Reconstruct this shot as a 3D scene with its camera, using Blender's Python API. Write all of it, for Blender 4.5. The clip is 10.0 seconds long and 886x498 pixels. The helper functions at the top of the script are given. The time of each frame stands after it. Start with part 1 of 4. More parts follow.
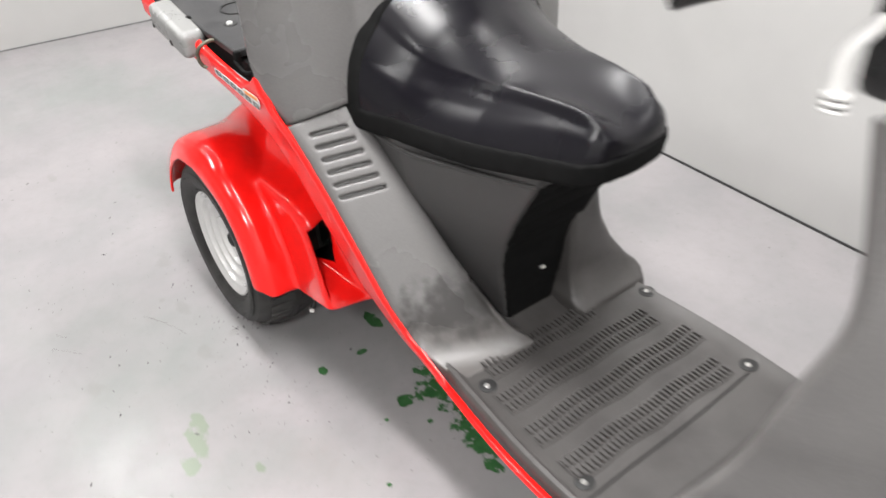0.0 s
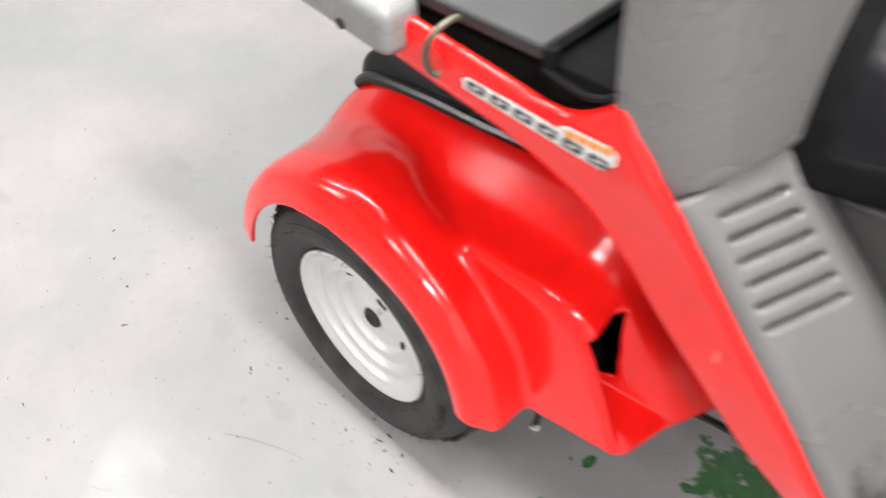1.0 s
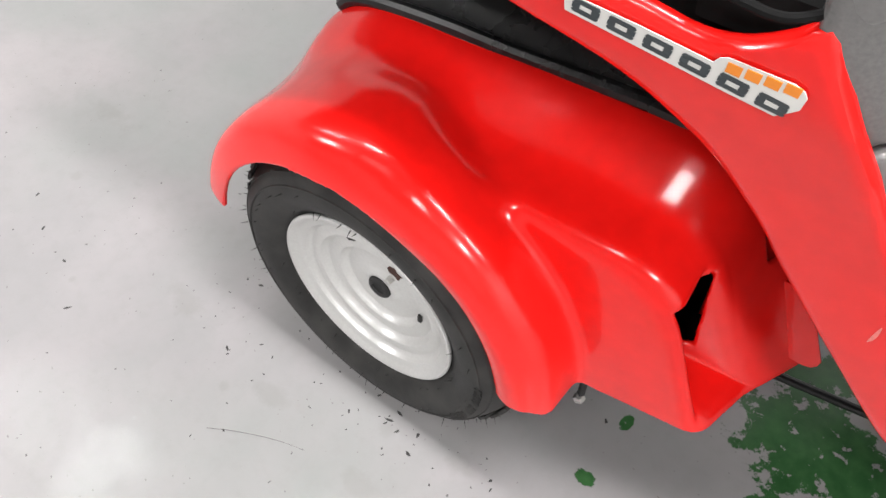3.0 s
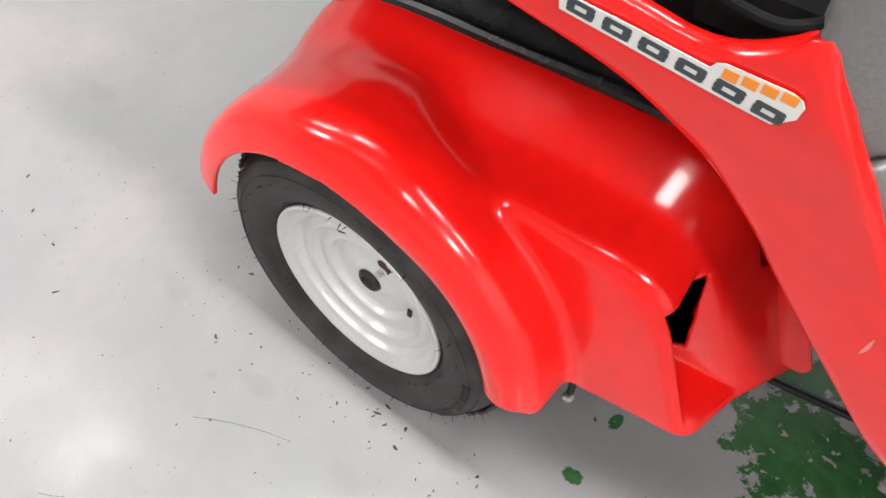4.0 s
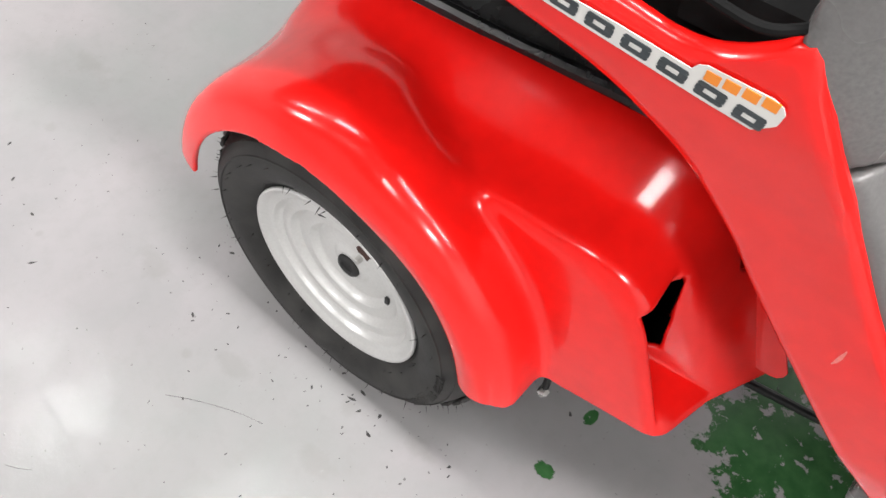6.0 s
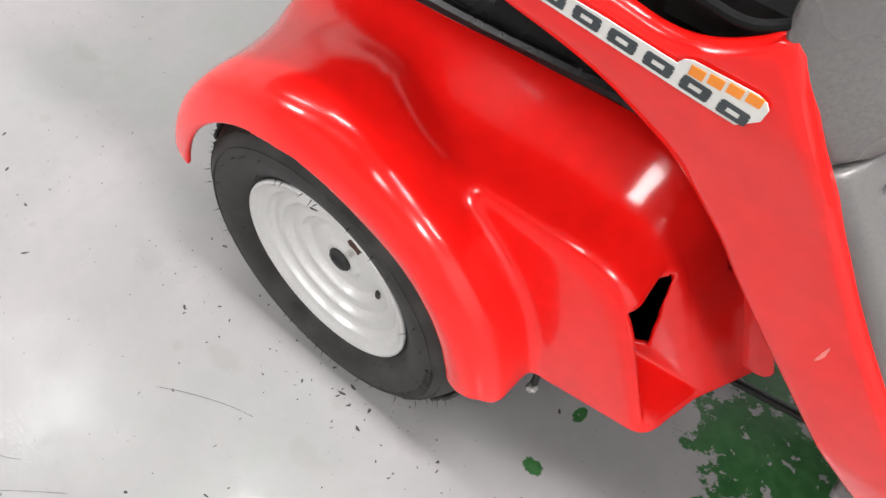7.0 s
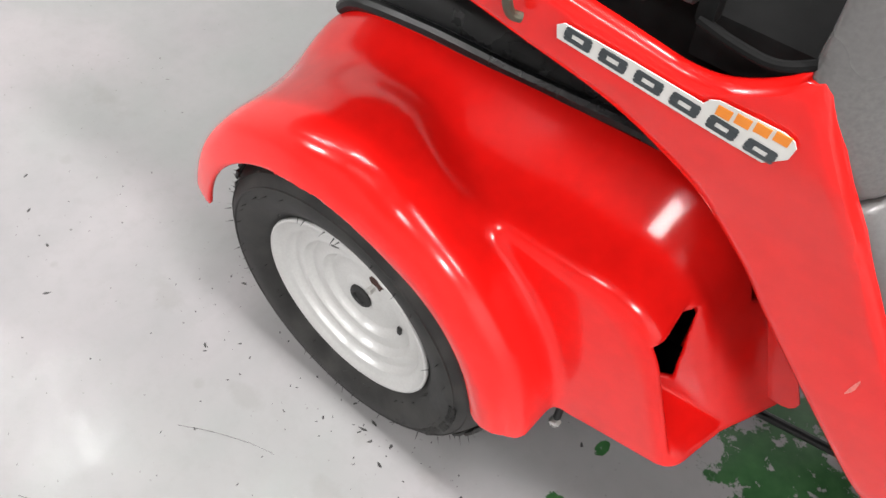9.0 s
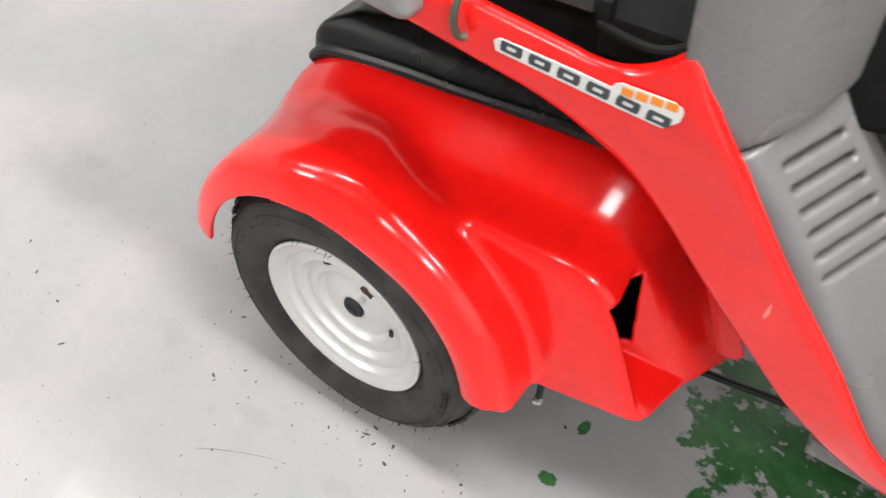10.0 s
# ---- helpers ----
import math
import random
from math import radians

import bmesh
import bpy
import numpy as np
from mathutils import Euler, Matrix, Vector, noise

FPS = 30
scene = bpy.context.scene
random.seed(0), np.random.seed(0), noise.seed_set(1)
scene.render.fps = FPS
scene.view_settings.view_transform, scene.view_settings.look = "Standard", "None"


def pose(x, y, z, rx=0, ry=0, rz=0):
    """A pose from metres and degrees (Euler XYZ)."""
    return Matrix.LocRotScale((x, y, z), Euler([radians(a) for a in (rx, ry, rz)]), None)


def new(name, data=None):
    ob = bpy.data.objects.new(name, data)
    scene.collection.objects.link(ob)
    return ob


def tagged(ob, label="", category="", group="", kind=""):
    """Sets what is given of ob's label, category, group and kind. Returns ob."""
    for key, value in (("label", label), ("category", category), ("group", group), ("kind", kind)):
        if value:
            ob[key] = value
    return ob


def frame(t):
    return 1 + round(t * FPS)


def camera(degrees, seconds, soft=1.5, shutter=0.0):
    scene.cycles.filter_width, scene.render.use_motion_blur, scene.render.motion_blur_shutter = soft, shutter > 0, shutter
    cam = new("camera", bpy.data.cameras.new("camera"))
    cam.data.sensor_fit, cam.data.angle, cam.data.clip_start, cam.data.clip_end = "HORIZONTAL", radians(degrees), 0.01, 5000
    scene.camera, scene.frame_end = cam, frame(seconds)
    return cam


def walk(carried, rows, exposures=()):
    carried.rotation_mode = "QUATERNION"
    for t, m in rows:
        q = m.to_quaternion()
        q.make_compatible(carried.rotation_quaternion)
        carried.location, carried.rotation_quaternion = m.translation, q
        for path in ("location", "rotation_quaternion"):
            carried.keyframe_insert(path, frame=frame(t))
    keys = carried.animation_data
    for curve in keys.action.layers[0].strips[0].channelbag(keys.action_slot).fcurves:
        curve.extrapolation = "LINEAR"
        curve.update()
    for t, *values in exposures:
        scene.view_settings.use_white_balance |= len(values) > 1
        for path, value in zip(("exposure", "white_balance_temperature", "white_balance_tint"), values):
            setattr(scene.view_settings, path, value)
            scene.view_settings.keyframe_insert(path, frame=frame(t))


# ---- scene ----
cam = camera(57.0, 10.0, shutter=0.4)
PATH = [
    (0.0, pose(1.379, -0.402, 1.184, 52.84, 2.46, 53.45)),
    (0.2, pose(1.226, -0.420, 1.162, 52.16, 2.26, 51.18)),
    (0.3, pose(1.164, -0.421, 1.155, 51.88, 2.19, 50.57)),
    (0.5, pose(0.997, -0.413, 1.152, 50.58, 2.15, 49.24)),
    (0.7, pose(0.830, -0.390, 1.101, 47.83, 2.09, 47.40)),
    (1.0, pose(0.564, -0.366, 0.995, 44.76, 2.58, 44.92)),
    (1.5, pose(0.413, -0.342, 0.947, 41.95, 2.11, 41.53)),
    (2.0, pose(0.388, -0.345, 0.922, 40.01, 1.53, 39.04)),
    (2.5, pose(0.391, -0.346, 0.915, 39.28, 1.23, 38.25)),
    (3.0, pose(0.386, -0.338, 0.913, 38.64, 1.04, 38.15)),
    (4.5, pose(0.381, -0.319, 0.910, 37.35, -0.57, 39.79)),
    (5.0, pose(0.378, -0.314, 0.909, 37.10, -1.14, 40.30)),
    (6.5, pose(0.391, -0.309, 0.906, 36.39, -2.26, 40.97)),
    (7.0, pose(0.394, -0.310, 0.906, 36.55, -2.61, 41.29)),
    (7.5, pose(0.395, -0.312, 0.909, 36.70, -2.71, 41.53)),
    (8.0, pose(0.388, -0.326, 0.913, 36.97, -2.44, 41.76)),
    (8.5, pose(0.385, -0.309, 0.917, 37.60, -2.20, 41.69)),
    (9.0, pose(0.384, -0.317, 0.913, 38.67, -1.57, 40.98)),
    (9.5, pose(0.388, -0.334, 0.916, 39.81, -0.65, 39.28)),
    (10.0, pose(0.451, -0.405, 0.965, 42.42, 0.90, 35.57)),
]
walk(cam, PATH, exposures=[(0.0, 0.0), (0.3, 0.12), (0.5, 0.25), (1.0, 0.25), (2.0, 0.08), (3.0, 0.0), (9.2, 0.0), (10.0, 0.12)])

# ---- world and light ----
world = bpy.data.worlds.new("world")
world.use_nodes = True
world.node_tree.nodes["Background"].inputs[0].default_value = (0.8, 0.85, 0.9, 1)
world.node_tree.nodes["Background"].inputs[1].default_value = 0.05
scene.world = world
CEILING = 2.6
# (-2.2, -1.5), (2.1, -1.5), (-0.7, 1.0): unseen fills added to brighten floor and panel
LAMPS = [(-1.95, -0.16, 16), (-0.55, -0.03, 28), (0.80, -0.03, 64), (2.25, -0.03, 30), (-2.2, -1.5, 60), (0.17, -1.5, 19), (2.1, -1.5, 68), (1.3, 0.95, 6), (-0.7, 1.0, 36)]
for lx, ly, power in LAMPS:
    lamp = bpy.data.lights.new("tube_or_fill_light", "AREA")
    lamp.shape, lamp.size, lamp.size_y = "RECTANGLE", 0.9 if ly > -1 else 0.54, 0.17 if ly > -1 else 0.40
    lamp.energy, lamp.color = power, (1.0, 0.985, 0.98)
    ob = new("tube_or_fill_light", lamp)
    ob.matrix_world = pose(lx, ly, CEILING - 0.075)


# ---- materials ----
def material(name, colour, rough, metal=0.0, grain=0.0, grain_scale=60.0, bump=0.0, bump_scale=200.0, rough_var=0.0, coat=0.0, wear=0.0, wear_scale=4.0, wear_colour=(0.3, 0.3, 0.3), spec=0.5):
    """Principled surface: colour with grain at two scales, varied roughness and fine relief."""
    m = bpy.data.materials.new(name)
    m.use_nodes = True
    n, l = m.node_tree.nodes, m.node_tree.links
    b = n["Principled BSDF"]
    b.inputs["Metallic"].default_value = metal
    b.inputs["Specular IOR Level"].default_value = spec
    b.inputs["Coat Weight"].default_value = coat
    b.inputs["Coat Roughness"].default_value = 0.04
    where = n.new("ShaderNodeTexCoord")
    fine, wide = n.new("ShaderNodeTexNoise"), n.new("ShaderNodeTexNoise")
    for t, s, d in ((fine, grain_scale, 6), (wide, wear_scale, 4)):
        t.inputs["Scale"].default_value, t.inputs["Detail"].default_value = s, d
        l.new(where.outputs["Object"], t.inputs["Vector"])
    mul = n.new("ShaderNodeMapRange")
    mul.inputs[1].default_value, mul.inputs[2].default_value = 0.3, 0.7
    mul.inputs[3].default_value, mul.inputs[4].default_value = 1 - grain, 1 + grain
    l.new(fine.outputs["Fac"], mul.inputs[0])
    tint = n.new("ShaderNodeVectorMath")
    tint.operation = "SCALE"
    tint.inputs[0].default_value = colour
    l.new(mul.outputs[0], tint.inputs["Scale"])
    mix = n.new("ShaderNodeMix")
    mix.data_type = "RGBA"
    mask = n.new("ShaderNodeMapRange")
    mask.interpolation_type = "SMOOTHSTEP"
    mask.inputs[1].default_value, mask.inputs[2].default_value = 0.36, 0.76
    mask.inputs[3].default_value, mask.inputs[4].default_value = 0.0, wear
    l.new(wide.outputs["Fac"], mask.inputs[0])
    l.new(mask.outputs[0], mix.inputs[0])
    l.new(tint.outputs[0], mix.inputs[6])
    mix.inputs[7].default_value = (*wear_colour, 1)
    l.new(mix.outputs[2], b.inputs["Base Color"])
    rr = n.new("ShaderNodeMapRange")
    rr.inputs[1].default_value, rr.inputs[2].default_value = 0.3, 0.7
    rr.inputs[3].default_value, rr.inputs[4].default_value = max(0.02, rough - rough_var), rough + rough_var
    l.new(wide.outputs["Fac"], rr.inputs[0])
    l.new(rr.outputs[0], b.inputs["Roughness"])
    if bump:
        tex, bm_ = n.new("ShaderNodeTexNoise"), n.new("ShaderNodeBump")
        tex.inputs["Scale"].default_value, tex.inputs["Detail"].default_value = bump_scale, 3
        bm_.inputs["Strength"].default_value, bm_.inputs["Distance"].default_value = bump, 0.001
        l.new(where.outputs["Object"], tex.inputs["Vector"])
        l.new(tex.outputs["Fac"], bm_.inputs["Height"])
        l.new(bm_.outputs["Normal"], b.inputs["Normal"])
    return m


def dark_patch(m, centre, size, colour):
    """A ragged dark patch round a centre, in the object's metres."""
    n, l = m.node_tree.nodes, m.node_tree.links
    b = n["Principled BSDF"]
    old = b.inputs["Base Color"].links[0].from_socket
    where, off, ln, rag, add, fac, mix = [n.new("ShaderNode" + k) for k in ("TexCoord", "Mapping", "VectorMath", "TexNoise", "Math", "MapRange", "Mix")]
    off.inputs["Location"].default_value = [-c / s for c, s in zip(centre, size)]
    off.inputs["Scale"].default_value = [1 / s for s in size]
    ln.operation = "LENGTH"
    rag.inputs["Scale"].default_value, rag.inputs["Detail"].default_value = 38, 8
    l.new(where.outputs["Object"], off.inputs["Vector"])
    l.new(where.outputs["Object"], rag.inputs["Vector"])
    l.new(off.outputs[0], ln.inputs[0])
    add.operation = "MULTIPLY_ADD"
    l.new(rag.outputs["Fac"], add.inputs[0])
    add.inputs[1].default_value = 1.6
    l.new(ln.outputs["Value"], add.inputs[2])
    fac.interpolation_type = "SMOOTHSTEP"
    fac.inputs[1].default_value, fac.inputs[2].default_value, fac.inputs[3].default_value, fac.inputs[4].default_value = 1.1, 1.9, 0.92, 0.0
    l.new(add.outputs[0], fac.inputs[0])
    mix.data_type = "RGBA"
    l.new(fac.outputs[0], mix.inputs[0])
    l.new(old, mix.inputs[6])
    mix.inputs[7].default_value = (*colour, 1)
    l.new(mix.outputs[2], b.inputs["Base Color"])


RED = material("red_paint", (0.86, 0.009, 0.007), 0.20, grain=0.05, grain_scale=45, rough_var=0.05, coat=0.28, bump=0.28, bump_scale=24, wear=0.30, wear_scale=11, wear_colour=(0.70, 0.008, 0.007), spec=0.33)
BLACK = material("black_plastic", (0.011, 0.011, 0.0115), 0.30, grain=0.2, bump=0.1, bump_scale=900, rough_var=0.08, wear=0.15, wear_scale=12, wear_colour=(0.014, 0.014, 0.014), spec=0.4)
DECK = material("deck_plastic", (0.018, 0.018, 0.019), 0.55, grain=0.15, bump=0.15, bump_scale=700, rough_var=0.1, wear=0.4, wear_scale=14, wear_colour=(0.06, 0.058, 0.055))
GREY = material("grey_moulded_plastic", (0.130, 0.126, 0.124), 0.32, grain=0.10, grain_scale=400, bump=0.10, bump_scale=1400, rough_var=0.12, wear=0.4, wear_scale=5, wear_colour=(0.165, 0.160, 0.156), spec=0.6)
LEG_GREY = material("leg_cover_plastic_dark_patches", (0.130, 0.126, 0.124), 0.32, grain=0.10, grain_scale=400, bump=0.10, bump_scale=1400, rough_var=0.12, wear=0.4, wear_scale=5, wear_colour=(0.165, 0.160, 0.156), spec=0.6)
# two ragged patches darken the cover's lower end
dark_patch(LEG_GREY, (0.640, 0.130, 0.285), (0.13, 0.16, 0.075), (0.085, 0.077, 0.073))
dark_patch(LEG_GREY, (0.592, 0.165, 0.340), (0.085, 0.105, 0.062), (0.026, 0.024, 0.023))
BASE = material("dark_grey_plastic", (0.050, 0.0485, 0.048), 0.40, grain=0.08, grain_scale=300, bump=0.2, bump_scale=1200, rough_var=0.06, wear=0.3, wear_scale=6, wear_colour=(0.075, 0.073, 0.071))
VINYL = material("black_seat_vinyl", (0.0035, 0.0031, 0.0050), 0.26, grain=0.1, bump=0.06, bump_scale=1100, rough_var=0.06, wear=0.3, wear_scale=5, wear_colour=(0.008, 0.0075, 0.010), spec=0.33)
TYRE = material("tyre_rubber", (0.019, 0.0185, 0.018), 0.6, grain=0.2, grain_scale=90, bump=0.2, bump_scale=500, rough_var=0.1, wear=0.8, wear_scale=26, wear_colour=(0.058, 0.056, 0.053), spec=0.35)
SILVER = material("silver_wheel_paint", (0.66, 0.655, 0.645), 0.36, metal=0.35, grain=0.04, grain_scale=300, rough_var=0.05, wear=0.25, wear_scale=14, wear_colour=(0.45, 0.44, 0.42))
STEEL = material("zinc_steel", (0.60, 0.59, 0.57), 0.32, metal=0.8, grain=0.1, rough_var=0.1, wear=0.3, wear_scale=40, wear_colour=(0.42, 0.40, 0.36))
HOOK = material("aged_hook_steel", (0.10, 0.095, 0.07), 0.45, metal=0.6, grain=0.2, rough_var=0.1)
RUST = material("rusty_hole", (0.05, 0.018, 0.012), 0.8, grain=0.4, grain_scale=300)
DARK = material("dark_mechanism", (0.01, 0.01, 0.01), 0.6, grain=0.3)
LENS = material("grey_lamp_housing", (0.20, 0.20, 0.195), 0.3, grain=0.06, rough_var=0.08, wear=0.4, wear_scale=16, wear_colour=(0.17, 0.17, 0.165))
WHITE = material("white_plastic", (0.52, 0.515, 0.50), 0.35, grain=0.03)
DECAL_WHITE = material("decal_white", (0.70, 0.69, 0.66), 0.35, grain=0.03)
DECAL_DARK = material("decal_dark_grey", (0.035, 0.045, 0.05), 0.3, grain=0.1)
DECAL_ORANGE = material("decal_orange", (0.85, 0.26, 0.02), 0.3, grain=0.05)
WALL = material("painted_wall", (0.45, 0.445, 0.435), 0.5, grain=0.02, grain_scale=8, bump=0.1, bump_scale=120, wear=0.2, wear_scale=2, wear_colour=(0.54, 0.535, 0.525))
CEIL = material("ceiling_paint", (0.42, 0.42, 0.415), 0.8, grain=0.02)
JOINT = material("grey_joint_sealant", (0.16, 0.16, 0.158), 0.6, grain=0.15)
SKIRT = material("dark_skirting", (0.02, 0.02, 0.02), 0.5, grain=0.2)
FIXTURE = material("lamp_case", (0.8, 0.8, 0.8), 0.4, grain=0.02)
BACKWALL = material("unseen_wall_dim_paint", (0.40, 0.40, 0.39), 0.6, grain=0.04, grain_scale=6, wear=0.3, wear_scale=2, wear_colour=(0.24, 0.24, 0.23))
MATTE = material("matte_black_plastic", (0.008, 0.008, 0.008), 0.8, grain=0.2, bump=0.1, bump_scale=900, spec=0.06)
FOOT = material("footboard_and_far_cover_plastic", (0.062, 0.058, 0.056), 0.46, grain=0.1, grain_scale=300, bump=0.25, bump_scale=1200, rough_var=0.08, wear=0.75, wear_scale=11, wear_colour=(0.034, 0.031, 0.030))
SHIELD = material("leg_shield_plastic", (0.150, 0.145, 0.142), 0.42, grain=0.1, grain_scale=300, bump=0.25, bump_scale=1200, rough_var=0.08, wear=0.5, wear_scale=7, wear_colour=(0.115, 0.111, 0.108))
SCUFF = material("pale_scuff", (0.88, 0.22, 0.19), 0.5, grain=0.2, grain_scale=300)
BRIGHT = material("unseen_wall_white_paint", (0.82, 0.82, 0.81), 0.6, grain=0.02)


# ---- floor material: worn grey paint over green ----
def floor_material():
    m = bpy.data.materials.new("worn_floor_paint")
    m.use_nodes = True
    n, l = m.node_tree.nodes, m.node_tree.links
    b = n["Principled BSDF"]
    pos = n.new("ShaderNodeTexCoord").outputs["Object"]

    def math_(op, a, c=0.0, clamp=False):
        k = n.new("ShaderNodeMath")
        k.operation, k.use_clamp = op, clamp
        for i, v in enumerate((a, c)):
            if isinstance(v, (int, float)):
                k.inputs[i].default_value = v
            else:
                l.new(v, k.inputs[i])
        return k.outputs[0]

    def noise_(scale, detail=4, rough=0.55):
        k = n.new("ShaderNodeTexNoise")
        k.inputs["Scale"].default_value, k.inputs["Detail"].default_value, k.inputs["Roughness"].default_value = scale, detail, rough
        l.new(pos, k.inputs["Vector"])
        return k.outputs["Fac"]

    def ramp(v, lo, hi, to_lo=0.0, to_hi=1.0):
        k = n.new("ShaderNodeMapRange")
        k.inputs[1].default_value, k.inputs[2].default_value, k.inputs[3].default_value, k.inputs[4].default_value = lo, hi, to_lo, to_hi
        l.new(v, k.inputs[0])
        return k.outputs[0]

    def mixed(f, a, c):
        k = n.new("ShaderNodeMix")
        k.data_type = "RGBA"
        l.new(f, k.inputs[0])
        for i, v in ((6, a), (7, c)):
            if isinstance(v, tuple):
                k.inputs[i].default_value = (*v, 1)
            else:
                l.new(v, k.inputs[i])
        return k.outputs[2]

    # chips where the grey coat has peeled: centre, reach in x and y
    chips = [(0.455, 0.255, 0.080, 0.075), (0.545, 0.245, 0.085, 0.055), (0.610, 0.198, 0.045, 0.024), (0.435, 0.143, 0.015, 0.015), (0.663, 0.179, 0.020, 0.012), (0.266, 0.059, 0.014, 0.011), (0.267, 0.148, 0.008, 0.014), (0.203, 0.220, 0.030, 0.012), (0.454, 0.088, 0.006, 0.005), (0.508, 0.151, 0.005, 0.005), (0.58, 0.011, 0.006, 0.005), (0.42, 0.355, 0.05, 0.03)]
    faded = [(0.240, -0.197, 0.030, 0.014), (0.285, -0.219, 0.040, 0.018), (0.320, -0.250, 0.022, 0.016), (0.404, -0.152, 0.014, 0.010), (0.23, -0.205, 0.012, 0.010)]
    def spots(rows):
        field = None
        for cx, cy, sx, sy in rows:
            sub = n.new("ShaderNodeVectorMath")
            sub.operation = "SUBTRACT"
            l.new(pos, sub.inputs[0])
            sub.inputs[1].default_value = (cx, cy, 0)
            mul = n.new("ShaderNodeVectorMath")
            mul.operation = "MULTIPLY"
            l.new(sub.outputs[0], mul.inputs[0])
            mul.inputs[1].default_value = (1 / sx, 1 / sy, 0)
            ln = n.new("ShaderNodeVectorMath")
            ln.operation = "LENGTH"
            l.new(mul.outputs[0], ln.inputs[0])
            near = math_("SUBTRACT", 1.0, math_("MINIMUM", ln.outputs["Value"], 2.5))
            field = near if field is None else math_("MAXIMUM", field, near)
        return field
    ragged = math_("MULTIPLY", math_("SUBTRACT", noise_(26, 9, 0.68), 0.5), 2.7)
    peeled = ramp(math_("ADD", ragged, spots(chips)), -0.02, 0.06)
    thin = ramp(math_("ADD", ragged, spots(faded)), -0.05, 0.20, 0.0, 0.75)
    flakes = ramp(noise_(48, 6, 0.65), 0.60, 0.62)
    peeled = math_("MULTIPLY", peeled, math_("SUBTRACT", 1.0, flakes), True)

    grey = mixed(ramp(noise_(2.6, 5), 0.38, 0.66), (0.235, 0.228, 0.231), (0.286, 0.268, 0.273))
    grey = mixed(ramp(noise_(1.7, 4), 0.46, 0.66, 0, 0.8), grey, (0.214, 0.226, 0.218))
    grey = mixed(ramp(noise_(40, 8, 0.7), 0.48, 0.75, 0, 0.28), grey, (0.20, 0.196, 0.192))
    specks = math_("MULTIPLY", ramp(noise_(130, 2, 0.5), 0.71, 0.75), ramp(noise_(9, 3), 0.45, 0.60))
    grey = mixed(specks, grey, (0.07, 0.068, 0.065))
    smudge = math_("MULTIPLY", ramp(noise_(16, 6, 0.7), 0.60, 0.74, 0, 0.3), ramp(noise_(3.1, 2), 0.5, 0.66))
    grey = mixed(smudge, grey, (0.18, 0.175, 0.165))
    marks = ramp(math_("ADD", ragged, spots([(-0.623, -0.008, 0.016, 0.010), (-0.884, -0.165, 0.030, 0.012), (-0.30, -0.06, 0.035, 0.02), (-0.46, -0.134, 0.008, 0.008), (-0.70, 0.12, 0.05, 0.02), (0.02, -0.33, 0.03, 0.02), (0.061, -0.112, 0.028, 0.014), (0.039, -0.037, 0.012, 0.010), (-0.10, -0.09, 0.03, 0.014), (-0.161, -0.119, 0.009, 0.007), (0.14, -0.02, 0.02, 0.012)])), -0.1, 0.5, 0.0, 0.22)
    grey = mixed(marks, grey, (0.17, 0.165, 0.155))
    green = mixed(ramp(noise_(50, 5), 0.35, 0.7), (0.020, 0.075, 0.022), (0.035, 0.11, 0.035))
    grey = mixed(thin, grey, (0.165, 0.205, 0.145))
    l.new(mixed(peeled, grey, green), b.inputs["Base Color"])
    r = math_("ADD", ramp(noise_(9, 6, 0.6), 0.36, 0.64, 0.025, 0.16), math_("MULTIPLY", specks, 0.3))
    b.inputs["Roughness"].default_value = 0.45
    b.inputs["Specular IOR Level"].default_value = 0.12
    l.new(ramp(noise_(6.5, 5, 0.62), 0.42, 0.62, 0.22, 0.78), b.inputs["Coat Weight"])
    l.new(r, b.inputs["Coat Roughness"])
    bump = n.new("ShaderNodeBump")
    bump.inputs["Strength"].default_value, bump.inputs["Distance"].default_value = 1.0, 0.00021
    h = math_("ADD", math_("ADD", noise_(240, 2, 0.5), math_("MULTIPLY", noise_(120, 3, 0.6), 1.6)), math_("MULTIPLY", peeled, -1.5))
    l.new(h, bump.inputs["Height"])
    l.new(bump.outputs["Normal"], b.inputs["Coat Normal"])
    edge = n.new("ShaderNodeBump")
    edge.inputs["Strength"].default_value, edge.inputs["Distance"].default_value = 0.8, 0.0006
    l.new(math_("SUBTRACT", math_("MULTIPLY", noise_(45, 3, 0.5), 0.25), peeled), edge.inputs["Height"])
    l.new(edge.outputs["Normal"], b.inputs["Normal"])
    return m


FLOOR = floor_material()


# ---- mesh helpers ----
def linked(name, me, mat, parent=None, label=""):
    ob = new(name, me)
    if mat:
        me.materials.append(mat)
    if parent:
        ob.parent = parent
    if label:
        ob["label"] = label
    return ob


def part(name, bm, mat, parent=None, label="", smooth=True):
    """One mesh object out of a bmesh, under a thing or a part."""
    bmesh.ops.recalc_face_normals(bm, faces=bm.faces)
    me = bpy.data.meshes.new(name)
    bm.to_mesh(me)
    bm.free()
    if smooth:
        me.polygons.foreach_set("use_smooth", [True] * len(me.polygons))
        me.set_sharp_from_angle(angle=radians(35))
    return linked(name, me, mat, parent, label)


def box(lo, hi, bevel=0.0, segments=2):
    bm = bmesh.new()
    bmesh.ops.create_cube(bm, size=1)
    for v in bm.verts:
        v.co = [lo[i] + (v.co[i] + 0.5) * (hi[i] - lo[i]) for i in range(3)]
    if bevel:
        bmesh.ops.bevel(bm, geom=bm.edges[:], offset=bevel, segments=segments, profile=0.7, affect="EDGES")
    return bm


